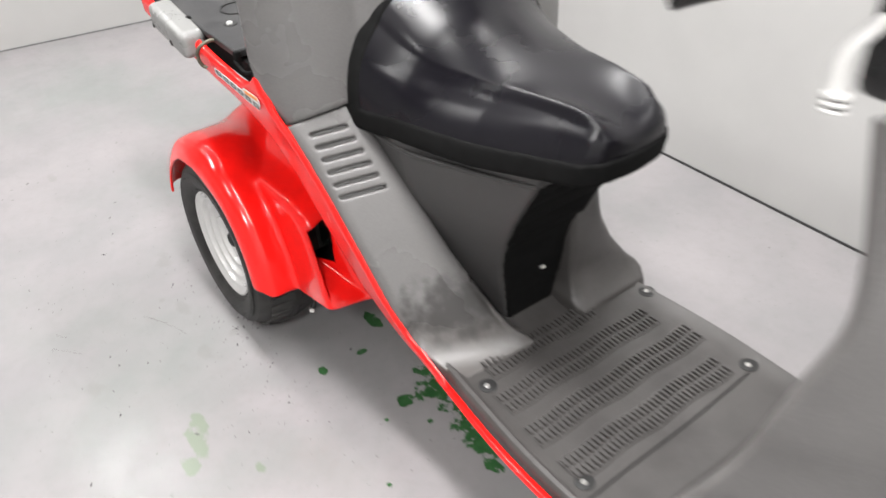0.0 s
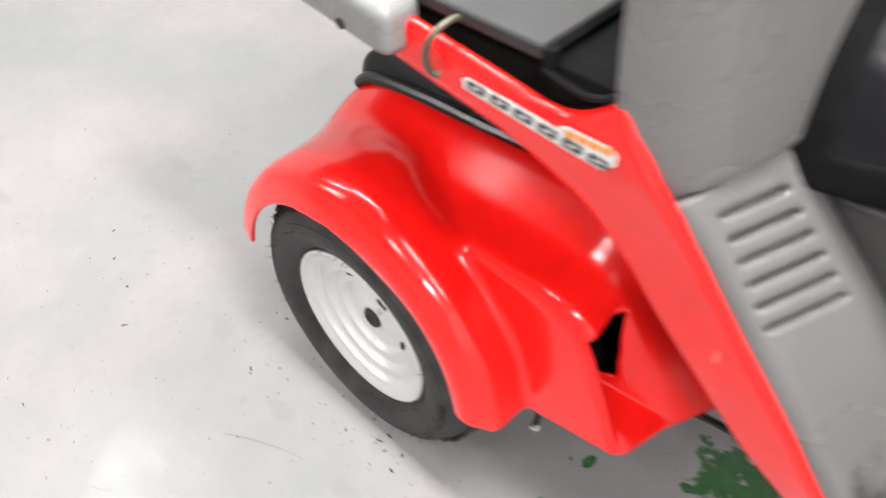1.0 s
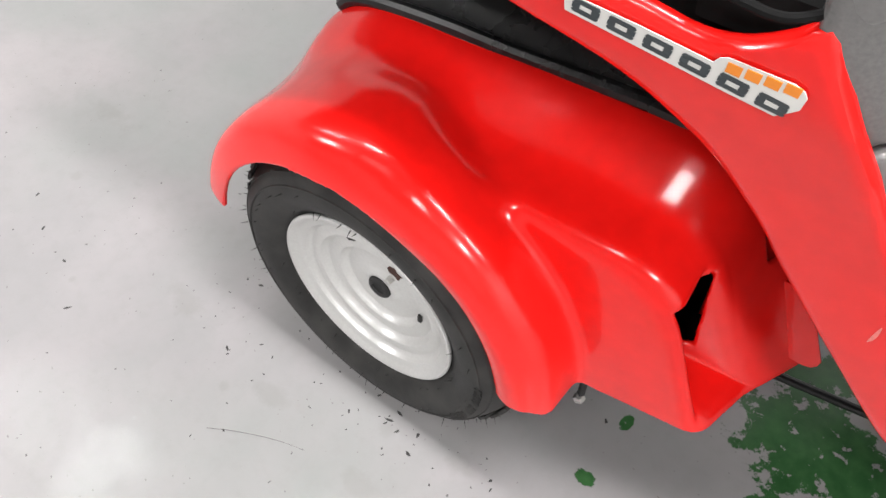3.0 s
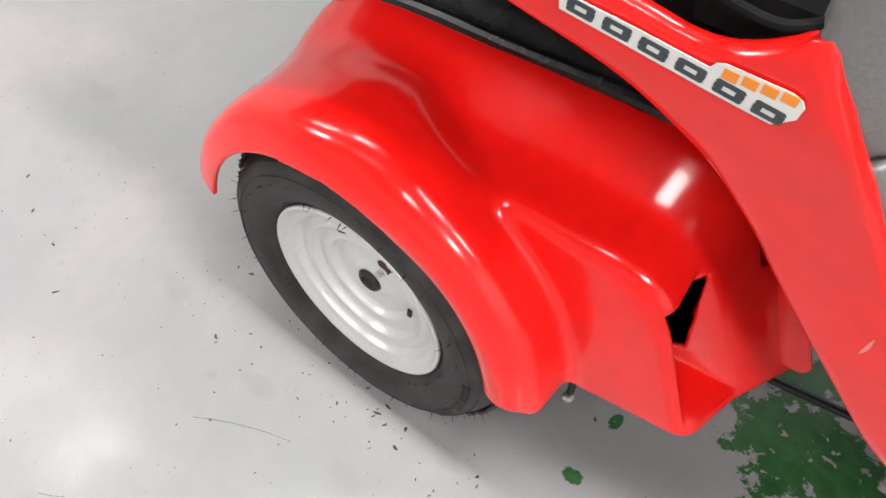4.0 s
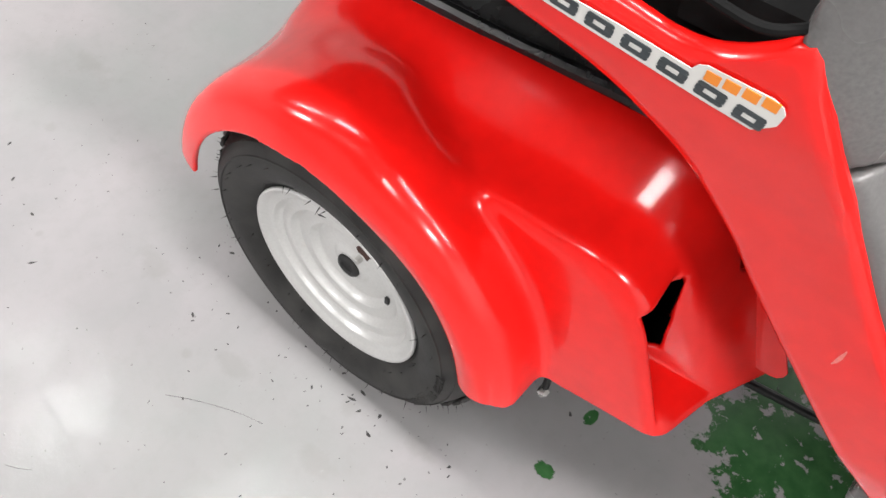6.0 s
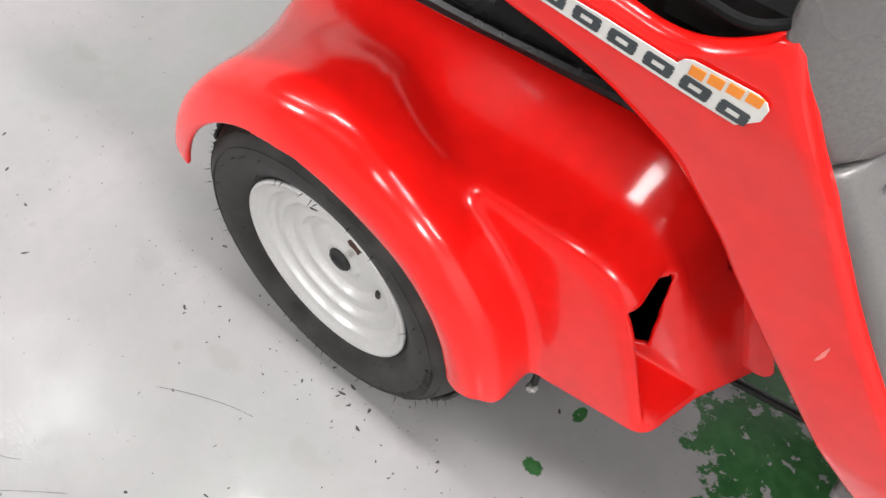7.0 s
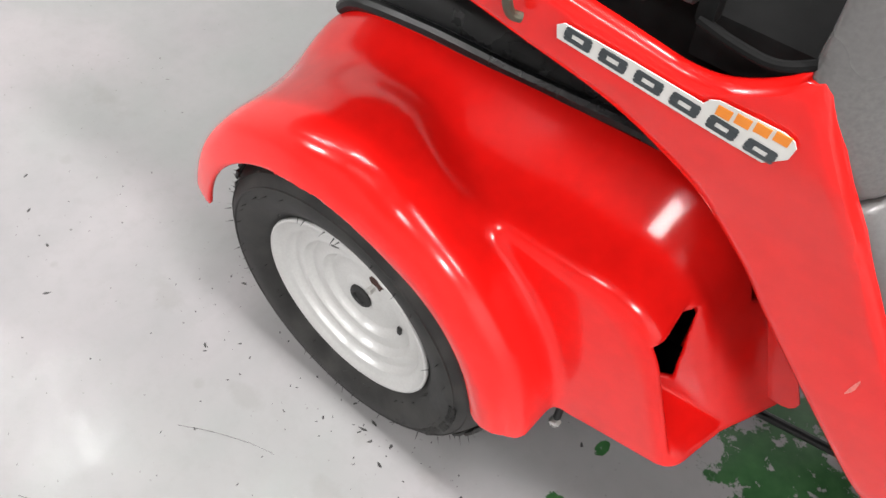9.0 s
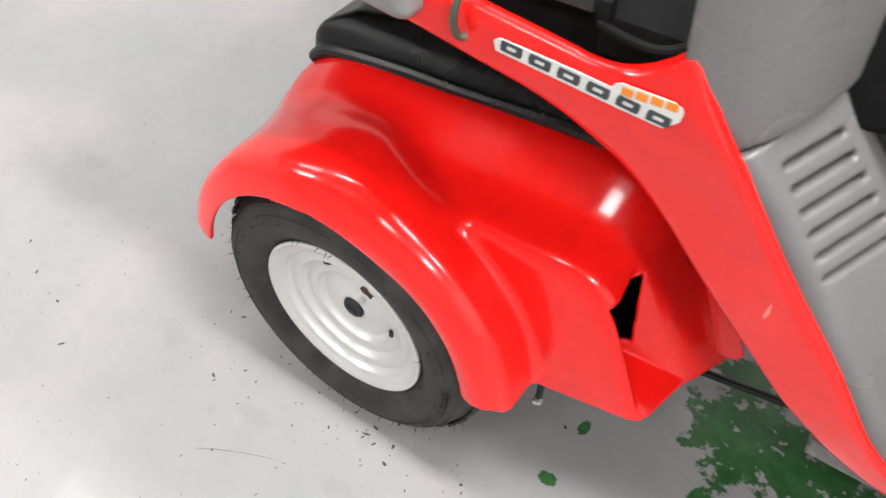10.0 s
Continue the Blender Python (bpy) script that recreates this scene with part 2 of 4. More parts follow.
def revolved(profile, centre, steps=96):
    """A ring round the y axis through centre; profile: (radius, y)."""
    bm = bmesh.new()
    rings = []
    for r, y in profile:
        if r < 1e-6:
            rings.append([bm.verts.new((centre[0], centre[1] + y, centre[2]))])
        else:
            rings.append([bm.verts.new((centre[0] + r * math.cos(2 * math.pi * k / steps), centre[1] + y, centre[2] + r * math.sin(2 * math.pi * k / steps))) for k in range(steps)])
    for a, b in zip(rings, rings[1:]):
        for k in range(steps):
            q = [a[k % len(a)], a[(k + 1) % len(a)], b[(k + 1) % len(b)], b[k % len(b)]]
            q = list(dict.fromkeys(q))
            if len(q) > 2:
                bm.faces.new(q)
    return bm


def tube(points, radius, sides=10, ends=True, taper=None):
    """A bent round bar through points."""
    bm = bmesh.new()
    pts = [Vector(p) for p in points]
    fine = []
    for i in range(len(pts) - 1):
        a, b, c, d = pts[max(i - 1, 0)], pts[i], pts[i + 1], pts[min(i + 2, len(pts) - 1)]
        for k in range(6):
            t = k / 6
            fine.append(0.5 * ((2 * b) + (c - a) * t + (2 * a - 5 * b + 4 * c - d) * t * t + (3 * b - a - 3 * c + d) * t ** 3))
    fine.append(pts[-1])
    rings, side = [], Vector((0.3, 0.5, 0.81))
    for i, p in enumerate(fine):
        way = (fine[min(i + 1, len(fine) - 1)] - fine[max(i - 1, 0)]).normalized()
        side = (side - way * side.dot(way)).normalized()
        up = way.cross(side)
        r = radius * (taper(i / (len(fine) - 1)) if taper else 1)
        rings.append([bm.verts.new(p + r * (math.cos(2 * math.pi * k / sides) * side + math.sin(2 * math.pi * k / sides) * up)) for k in range(sides)])
    for a, b in zip(rings, rings[1:]):
        for k in range(sides):
            bm.faces.new((a[k], a[(k + 1) % sides], b[(k + 1) % sides], b[k]))
    if ends:
        bm.faces.new(rings[0]), bm.faces.new(rings[-1])
    return bm


def smin(a, b, k):
    h = np.clip(0.5 + 0.5 * (b - a) / k, 0, 1)
    return b * (1 - h) + a * h - k * h * (1 - h)


def soft(v, xs, ys, s=0.010):
    """A smooth run through the points (xs, ys)."""
    t = np.linspace(xs[0] - 0.05, xs[-1] + 0.05, 400)
    d = t[1] - t[0]
    k = np.exp(-0.5 * (np.arange(-60, 61) * d / s) ** 2)
    line = np.pad(np.interp(t, xs, ys), 60, mode="edge")
    return np.interp(v, t, np.convolve(line, k / k.sum(), mode="valid"))


def smax(a, b, k):
    return -smin(-a, -b, k)


def moulded(name, f, lo, hi, step, mat, parent=None, label=""):
    """The skin of the solid where f(x, y, z) < 0, as one smooth mesh."""
    ax = [np.arange(lo[i], hi[i] + step, step) for i in range(3)]
    grid = np.meshgrid(*ax, indexing="ij")
    F = f(*grid)
    n = np.array(F.shape) - 1
    total, count = np.zeros((*n, 3)), np.zeros(n)
    ref = np.stack([g[:-1, :-1, :-1] for g in grid], -1)
    for axis in range(3):
        others = [i for i in range(3) if i != axis]
        for oa in (0, 1):
            for ob_ in (0, 1):
                o = [0, 0, 0]
                o[others[0]], o[others[1]] = oa, ob_
                s0 = tuple(slice(o[i], o[i] + n[i]) for i in range(3))
                o2 = o.copy()
                o2[axis] = 1
                s1 = tuple(slice(o2[i], o2[i] + n[i]) for i in range(3))
                A, B = F[s0], F[s1]
                cross = (A < 0) != (B < 0)
                t = np.where(cross, A / np.where(cross, A - B, 1), 0)
                p = np.broadcast_to(np.array(o, float) * step, (*n, 3)).copy()
                p[..., axis] += t * step
                total += np.where(cross[..., None], p, 0)
                count += cross
    live = count > 0
    index = np.full(n, -1)
    index[live] = np.arange(live.sum())
    verts = (ref + total / np.maximum(count, 1)[..., None])[live]
    quads = []
    for axis in range(3):
        b, c = (axis + 1) % 3, (axis + 2) % 3
        sl0, sl1 = [slice(1, -1)] * 3, [slice(1, -1)] * 3
        sl0[axis], sl1[axis] = slice(0, -1), slice(1, None)
        A, B = F[tuple(sl0)], F[tuple(sl1)]
        for flip, hit_ in ((False, (A < 0) & (B >= 0)), (True, (A >= 0) & (B < 0))):
            k = np.argwhere(hit_)
            if not len(k):
                continue
            k[:, b] += 1
            k[:, c] += 1
            corner = []
            for db, dc in ((-1, -1), (0, -1), (0, 0), (-1, 0)):
                q = k.copy()
                q[:, b] += db
                q[:, c] += dc
                corner.append(index[q[:, 0], q[:, 1], q[:, 2]])
            quads.append(np.stack(corner[::-1] if flip else corner, 1))
    quads = np.concatenate(quads)
    quads = quads[(quads >= 0).all(1)]
    me = bpy.data.meshes.new(name)
    me.vertices.add(len(verts))
    me.vertices.foreach_set("co", verts.ravel())
    me.loops.add(quads.size)
    me.loops.foreach_set("vertex_index", quads.ravel().astype(np.int32))
    me.polygons.add(len(quads))
    me.polygons.foreach_set("loop_start", np.arange(0, quads.size, 4, dtype=np.int32))
    me.update(calc_edges=True)
    me.validate()
    me.polygons.foreach_set("use_smooth", np.ones(len(me.polygons), bool))
    return linked(name, me, mat, parent, label)


def plate(outline, y_of, thick, mat, name, parent, label="", bevel=0.004, rows=1):
    """A sheet with an outline in x and z, standing at y = y_of(x, z), thick towards +y."""
    bm = bmesh.new()
    face = bm.faces.new([bm.verts.new((x, 0, z)) for x, z in outline])
    ext = bmesh.ops.extrude_face_region(bm, geom=[face])
    top = [v for v in ext["geom"] if isinstance(v, bmesh.types.BMVert)]
    for v in top:
        v.co.y = thick
    bmesh.ops.recalc_face_normals(bm, faces=bm.faces)
    if bevel:
        bmesh.ops.bevel(bm, geom=[e for e in bm.edges if abs(e.verts[0].co.y - e.verts[1].co.y) < 1e-6], offset=bevel, segments=3, profile=0.5, affect="EDGES")
    bmesh.ops.triangulate(bm, faces=[f for f in bm.faces if len(f.verts) > 4])
    for v in bm.verts:
        v.co.y += y_of(v.co.x, v.co.z)
    return part(name, bm, mat, parent, label)


# ---- the room ----
floor_ob = part("floor", box((-4.2, -3.2, -0.12), (3.4, 1.3, 0.0)), FLOOR, smooth=False)
tagged(floor_ob, "worn glossy grey painted concrete floor with peeled green patches", "floor", kind="structure")
wall = part("wall_north", box((-4.2, 1.222, 0.0), (3.4, 1.34, CEILING)), WALL, smooth=False)
tagged(wall, "plain pale grey painted wall", "wall", kind="structure")
sk = part("baseboard", box((-4.1, 1.217, 0.0), (3.3, 1.222, 0.005), 0.001), SKIRT)
tagged(sk, "thin black joint strip along the foot of the wall", "baseboard", kind="structure")
w2 = part("wall_west", box((-0.03, -2.4, 0.0), (0.03, 1.1, 1.25), 0.004), WALL)
w2.matrix_world = pose(-1.97, 0.0, 0.0, 0, 0, -9.0)
tagged(w2, "pale grey partition wall at the room's end", "wall", kind="structure")
s2 = part("trim", box((0.031, -2.4, 0.0), (0.034, 1.1, 0.005)), JOINT)
s2.matrix_world = pose(-1.97, 0.0, 0.0, 0, 0, -9.0)
tagged(s2, "thin grey joint strip at the partition's foot", "trim", kind="structure")
# unseen walls closing the room; east bright, others dim to set the bounce light
for nm, lo, hi in (("wall_outer_west", (-4.3, -3.2, 0), (-4.2, 1.34, CEILING)), ("wall_east", (3.4, -3.2, 0), (3.5, 1.34, CEILING)), ("wall_south", (-4.3, -3.3, 0), (3.5, -3.2, CEILING))):
    tagged(part(nm, box(lo, hi), BRIGHT if nm == "wall_east" else BACKWALL, smooth=False), "unseen plain painted wall closing the room", "wall", kind="structure")
tagged(part("ceiling", box((-4.3, -3.3, CEILING), (3.5, 1.34, CEILING + 0.1)), CEIL, smooth=False), "dull grey painted ceiling", "ceiling", kind="structure")
# added fill lamps carry the same case as the ceiling tubes
for lx, ly, power in LAMPS:
    lamp = tagged(new("ceiling_or_fill_light"), "white fixture on the ceiling for a tube light or added fill", "light", "ceiling lights")
    lamp.location = (lx, ly, CEILING)
    part("case", box((-0.48, -0.09 if ly > -1 else -0.20, -0.06), (0.48, 0.09 if ly > -1 else 0.20, 0.0), 0.006), FIXTURE, lamp)

# ---- the scooter ----
MID = 0.30          # centre plane
HUB = 0.197         # axle height
scooter = tagged(new("delivery_scooter"), "parked red and grey three-wheeled scooter with black vinyl seat", "scooter")


# rear wheel
def wheel(parent):
    c = (0.0, 0.0, HUB)
    w = part("rear_wheel", revolved([(0.090, 0.03), (0.090, 0.10), (0.10, 0.10), (0.10, 0.03), (0.090, 0.03)], c, 48), DARK, parent)
    tyre_profile = [(0.104, 0.012), (0.112, 0.0038), (0.1165, 0.0008), (0.119, -0.0002), (0.1205, -0.0022), (0.128, -0.0082), (0.140, -0.0128), (0.152, -0.0145), (0.158, -0.0136), (0.1583, -0.0146), (0.160, -0.0146), (0.1605, -0.0128), (0.165, -0.0105), (0.1715, -0.006), (0.172, -0.0068), (0.1735, -0.0042), (0.1795, 0.006), (0.1855, 0.019), (0.1905, 0.034), (0.1955, 0.045), (0.197, 0.065), (0.1955, 0.085), (0.193, 0.102), (0.189, 0.116), (0.183, 0.128), (0.172, 0.138), (0.150, 0.144), (0.128, 0.141), (0.112, 0.130), (0.104, 0.118)]
    tyre = part("tyre", revolved(tyre_profile, c, 128), TYRE, w, "black rubber tyre with moulding hairs")
    rng = random.Random(4)
    # moulding hairs
    bm = bmesh.new()
    for k in range(64):
        a = 2 * math.pi * (k + rng.uniform(-0.3, 0.3)) / 64
        for r0, y0, out in ((0.1868, 0.009, (1.0, -0.5)), (0.1735, -0.0072, (0.7, -0.8)), (0.1245, -0.008, (-0.5, -0.8)), (0.150, -0.0145, (0.2, -1.0))):
            if rng.random() < (0.15 if r0 > 0.18 else 0.70):
                continue
            ln = rng.uniform(0.004, 0.010)
            tw = rng.uniform(-0.5, 0.5)
            d = Vector((math.cos(a), 0, math.sin(a)))
            e = Vector((-math.sin(a), 0, math.cos(a)))
            p = Vector(c) + d * r0 + Vector((0, y0, 0))
            q = p + ln * (d * out[0] + Vector((0, out[1], 0)) + e * tw)
            s = 0.0009
            base = [bm.verts.new(p + v) for v in (e * s, d * s, -e * s, -d * s)]
            tip = bm.verts.new(q)
            for i in range(4):
                bm.faces.new((base[i], base[(i + 1) % 4], tip))
    hairs = part("moulding_flash", bm, TYRE, tyre)
    hairs["kind"] = "stuff"
    # tread blocks across the running surface
    bm = bmesh.new()
    for k in range(44):
        a0 = 2 * math.pi * k / 44
        for y0, y1, skew in ((0.012, 0.058, 0.05), (0.072, 0.118, -0.05)):
            vs = []
            for lift in (0.0, 0.0035):
                for a, y in ((a0, y0), (a0 + 0.085, y0), (a0 + 0.085 + skew, y1), (a0 + skew, y1)):
                    r = 0.1965 - 3.2 * (y - 0.065) ** 2 + lift - 0.001
                    vs.append(bm.verts.new((r * math.cos(a), y, HUB + r * math.sin(a))))
            bm.faces.new(vs[4:])
            for i in range(4):
                bm.faces.new((vs[i], vs[(i + 1) % 4], vs[4 + (i + 1) % 4], vs[4 + i]))
    tread = part("tyre_tread", bm, TYRE, tyre, smooth=False)
    tread["kind"] = "stuff"
    # size marks on the sidewall: too small to read, plain raised bars
    bm = bmesh.new()
    for k in range(15):
        a = radians(-38 + 2.6 * k)
        if k in (5, 9):
            continue
        d, e = Vector((math.cos(a), 0, math.sin(a))), Vector((-math.sin(a), 0, math.cos(a)))
        for u0, u1, r0, r1 in ((-0.0022, -0.001, 0.155, 0.164), (0.001, 0.0022, 0.155, 0.164), (-0.0022, 0.0022, 0.1628 if k % 2 else 0.1545, 0.164 if k % 2 else 0.156)):
            vs = []
            for y in (-0.0135, -0.0152):
                vs += [bm.verts.new(Vector(c) + e * u + d * r + Vector((0, y, 0))) for u, r in ((u0, r0), (u1, r0), (u1, r1), (u0, r1))]
            bm.faces.new(vs[4:])
            for i in range(4):
                bm.faces.new((vs[i], vs[(i + 1) % 4], vs[4 + (i + 1) % 4], vs[4 + i]))
    part("sidewall_mark", bm, TYRE, tyre, "raised moulded bars on the tyre side", smooth=False)
    # pressed steel rim, dished
    rim_profile = [(0.106, 0.020), (0.1115, 0.004), (0.1145, 0.0015), (0.1155, -0.001), (0.1148, -0.0030), (0.1125, -0.0036), (0.1095, -0.0022), (0.1065, 0.0012), (0.1035, 0.0030), (0.1000, 0.0034), (0.0975, 0.0046), (0.0955, 0.0082), (0.0938, 0.0118), (0.0915, 0.0132), (0.0870, 0.0124), (0.0815, 0.0112), (0.0785, 0.0118), (0.0765, 0.0146), (0.0748, 0.0188), (0.0725, 0.0208), (0.0690, 0.0204), (0.0610, 0.0190), (0.0570, 0.0194), (0.0548, 0.0222), (0.0530, 0.0264), (0.0505, 0.0282), (0.0460, 0.0280), (0.0360, 0.0262), (0.0280, 0.0262), (0.0240, 0.0250), (0.0205, 0.0222), (0.0175, 0.0212), (0.0150, 0.0218), (0.0138, 0.0245), (0.0, 0.0245)]
    rim = part("rim", revolved(rim_profile, c, 128), SILVER, w, "dished silver-painted steel rim")
    part("hub_cap", revolved([(0.0150, 0.0260), (0.0148, 0.0200), (0.0128, 0.0176), (0.0085, 0.0168), (0.0075, 0.0190), (0.0, 0.0200)], c, 24), DARK, rim, "dark greasy axle end in the hub")
    part("axle_nut", revolved([(0.0, 0.0188), (0.0036, 0.0188), (0.0045, 0.0198), (0.0047, 0.027)], (0.0140, 0.0, HUB + 0.0215), 6), STEEL, rim, "small zinc nut")
    for a, rr, depth in ((115.9, 0.0700, 0.0205), (-4.1, 0.0590, 0.0192)):
        d = Vector((math.cos(radians(a)), 0, math.sin(radians(a))))
        ob = part("rim_hole", box((-0.0026, -0.0030, -0.0058), (0.0026, 0.001, 0.0058), 0.0012), DARK, rim, "small dark hole")
        ob.matrix_local = pose(d.x * rr, depth, HUB + d.z * rr, 0, -a, 0)
    # ragged rusty break beside the hub
    bm = bmesh.new()
    edge = [(-0.009, -0.004), (-0.004, -0.0075), (0.003, -0.005), (0.009, -0.0065), (0.0075, 0.001), (0.0095, 0.005), (0.002, 0.004), (-0.003, 0.007), (-0.0085, 0.0035)]
    low, high = [[bm.verts.new((u, y, v)) for u, v in edge] for y in (0.002, -0.0006)]
    bm.faces.new(high)
    for i in range(len(edge)):
        bm.faces.new((low[i], low[(i + 1) % len(edge)], high[(i + 1) % len(edge)], high[i]))
    part("vent_slot", bm, RUST, rim, "rusty ragged break in the rim", smooth=False).matrix_local = pose(0.0270, 0.0192, HUB + 0.0490, 0, 30, 0)
    return w


wheel(scooter)


# rear fender
def fender_f(x, y, z):
    dz = z - 0.199
    r = np.hypot(x, dz)
    s = np.clip((y - 0.05) / 0.12, 0, 1)
    p = 2 + 1.2 * s * s * (3 - 2 * s)
    a = soft(y, [-0.03, 0.0, 0.08, 0.167], [0.217, 0.217, 0.216, 0.213])
    b_back = soft(y, [-0.03, 0.0, 0.03, 0.06, 0.09, 0.12, 0.145, 0.17], [0.215, 0.217, 0.218, 0.217, 0.218, 0.222, 0.230, 0.239], 0.014)
    b_front = soft(y, [-0.03, 0.02, 0.055, 0.085, 0.107, 0.163, 0.17], [0.198, 0.2005, 0.2020, 0.2026, 0.2038, 0.2436, 0.2452], 0.007)
    f = np.clip((x + 0.09) / 0.22, 0, 1)
    f = f * f * (3 - 2 * f)
    b = b_back * (1 - f) + b_front * f + np.interp(y, [0.05, 0.15], [0.0, 0.05]) * np.maximum(x, 0)
    b = b - 0.004 * np.exp(-((x - 0.045) / 0.060) ** 2 - ((y - 0.080) / 0.045) ** 2)
    up = np.maximum(dz, 0.001)
    back = ((np.abs(x) / a) ** p + (up / b) ** p) ** (1 / p) * b - b
    top = np.where(x < 0, back, dz - b)
    top = np.where((x < 0) & (dz < 0), np.abs(x) - a, top)
    lead = 0.358 + 0.37 * (0.240 - z) + 0.21 * (y - 0.09) + 0.22 * np.maximum(0, y - 0.12)
    face = (x - lead) * 0.9
    body = smax(top, face, 0.060)
    yp = soft(x, [-0.3, -0.02, 0.03, 0.08, 0.14, 0.25, 0.36], [0.0, 0.003, 0.020, 0.039, 0.049, 0.053, 0.055], 0.010)
    body = smax(body, yp - y, 0.019)
    body = np.maximum(body, y - 0.167 - 0.03 * np.clip((x - 0.31) / 0.06, 0, 1))
    # rolled flange round the wheel
    wide = np.clip((0.14 - x) / 0.16, 0, 1)
    wide = wide * wide * (3 - 2 * wide)
    thick = 0.0325 + 0.020 * wide
    ax = 0.2315 + 0.004 * np.clip(x / 0.08, 0, 1) * np.clip((z - 0.24) / 0.08, 0, 1) - 0.012 * np.clip(-x / 0.10, 0, 1) * np.clip((z - 0.25) / 0.10, 0, 1) - thick
    ay = thick - 0.0205
    t = np.clip((y - ay) / 0.024, 0, 1)
    flange = np.hypot(r - ax, y - ay - t * 0.024) - thick
    mouth = 0.189 - 0.009 * np.clip(x / 0.15, 0, 1)
    flange = smax(flange, mouth - 0.003 - r, 0.006)
    solid = smin(body, flange, np.interp(x, [-0.08, 0.02, 0.07, 0.11], [0.05, 0.055, 0.026, 0.017]))
    # triangular pocket in the front face: side wall, sloping floor and top edge
    pocket = np.maximum.reduce([(y + 0.1008 - 0.5532 * x - 0.0875 * z) * 0.87, 0.0655 - y, (z - 0.377 - 0.45 * (y - 0.10)) * 0.9, (0.4735 - 0.71 * x + 0.203 * y - z) * 0.8, 0.22 - x])
    solid = smax(solid, -pocket, 0.011)
    shell = np.maximum(solid, -(solid + 0.0055))
    lip = np.clip((y + 0.013) / 0.009, 0, 1)
    well = mouth + (0.204 - mouth) * lip * lip * (3 - 2 * lip)
    shell = np.maximum(shell, well - r)
    low = np.where(x < 0, 0.2335 - 0.035 * x, 0.213 - 0.014 * np.clip((x - 0.219) / 0.012, 0, 1) + 0.024 * np.clip((x - 0.25) / 0.11, 0, 1))
    shell = smax(shell, low - z, 0.004)
    hole = np.maximum.reduce([y + 0.1008 - 0.5532 * x - 0.0875 * z - 0.009, 0.0690 - y, z - 0.374 - 0.45 * (y - 0.10), 0.288 - z, x - 0.306 - 0.07 * (0.368 - z), 0.2 - x])
    slot = np.hypot(np.maximum(np.abs(y - 0.165) - 0.002, 0), np.maximum(np.abs(z - 0.380) - 0.014, 0)) - 0.005
    slot = np.maximum(slot, 0.25 - x)
    return smax(smax(shell, -hole, 0.003), -slot, 0.003)


fender = moulded("rear_fender", fender_f, (-0.25, -0.035, 0.188), (0.44, 0.205, 0.46), 0.0021, RED, scooter, "glossy red moulded rear mudguard")

# black trim and mechanism inside the fender
part("fender_trim", tube([(-0.158, 0.170, 0.407), (-0.13, 0.171, 0.425), (-0.035, 0.172, 0.437), (0.055, 0.172, 0.442), (0.147, 0.172, 0.450), (0.204, 0.172, 0.454), (0.25, 0.172, 0.449), (0.29, 0.172, 0.420)], 0.0085, 10), BLACK, scooter, "black rubber edging")


def engine_f(x, y, z):
    top = z - np.interp(x, [-0.2, -0.12, -0.02, 0.12, 0.2, 0.3], [0.425, 0.463, 0.476, 0.478, 0.455, 0.44])
    top = np.maximum(top, z - (0.425 + 1.1 * (y - 0.17)))
    f = smax(top, np.maximum(0.175 - y, y - 0.425), 0.02)
    f = smax(f, np.maximum(-0.175 - x, x - 0.33), 0.03)
    return smax(f, 0.16 - z, 0.02)


moulded("engine_cover", engine_f, (-0.2, 0.15, 0.14), (0.35, 0.45, 0.5), 0.005, BLACK, scooter, "glossy black plastic engine cover")
part("axle_housing", box((-0.06, 0.12, 0.14), (0.10, 0.46, 0.25), 0.02), DARK, scooter)
# matte black sheets under the pocket and behind its hole
part("black_backing", box((0.21, 0.072, 0.244), (0.335, 0.16, 0.250), 0.002), MATTE, scooter)
part("black_backing", box((0.21, 0.158, 0.245), (0.296, 0.176, 0.40), 0.003), MATTE, scooter)
plate([(0.378, 0.241), (0.399, 0.241), (0.406, 0.244), (0.410, 0.250), (0.411, 0.258), (0.376, 0.335), (0.350, 0.335)], lambda x, z: 0.171, 0.003, RED, "fender_flap", scooter, "red inner edge of the mudguard", bevel=0.001)
stay = part("mudguard_stay", tube([(0.224, 0.094, 0.235), (0.225, 0.090, 0.19), (0.228, 0.082, 0.150), (0.230, 0.074, 0.134)], 0.0042, 8), DARK, scooter, "dark stay under the mudguard")
part("stay_bolt", revolved([(0.0, -0.004), (0.0050, -0.004), (0.0062, -0.002), (0.0062, 0.004), (0.0, 0.004)], (0.230, 0.072, 0.132), 6), STEEL, stay, "pale zinc bolt")
part("stand_rod", tube([(0.30, 0.244, 0.09), (0.383, 0.256, 0.09), (0.471, 0.269, 0.09), (0.62, 0.291, 0.09)], 0.0055), BLACK, scooter, "black stand rod under the body")


# red side panel
def panel_y(x, z):
    base = np.interp(z, [0.24, 0.27, 0.35, 0.44, 0.51, 0.56, 0.60, 0.63, 0.66, 0.72], [0.088, 0.088, 0.070, 0.055, 0.046, 0.036, 0.024, 0.0145, 0.0105, 0.009])
    return float(base + 0.06 * (min(max(x, 0.0), 0.34) - 0.34))


def curve(points, n=7):
    """A smooth line through points."""
    out = []
    for i in range(len(points) - 1):
        a, b, c, d = (Vector(points[j]) for j in (max(i - 1, 0), i, i + 1, min(i + 2, len(points) - 1)))
        for k in range(n):
            t = k / n
            out.append(tuple(0.5 * ((2 * b) + (c - a) * t + (2 * a - 5 * b + 4 * c - d) * t * t + (3 * b - a - 3 * c + d) * t ** 3)))
    return out + [tuple(points[-1])]


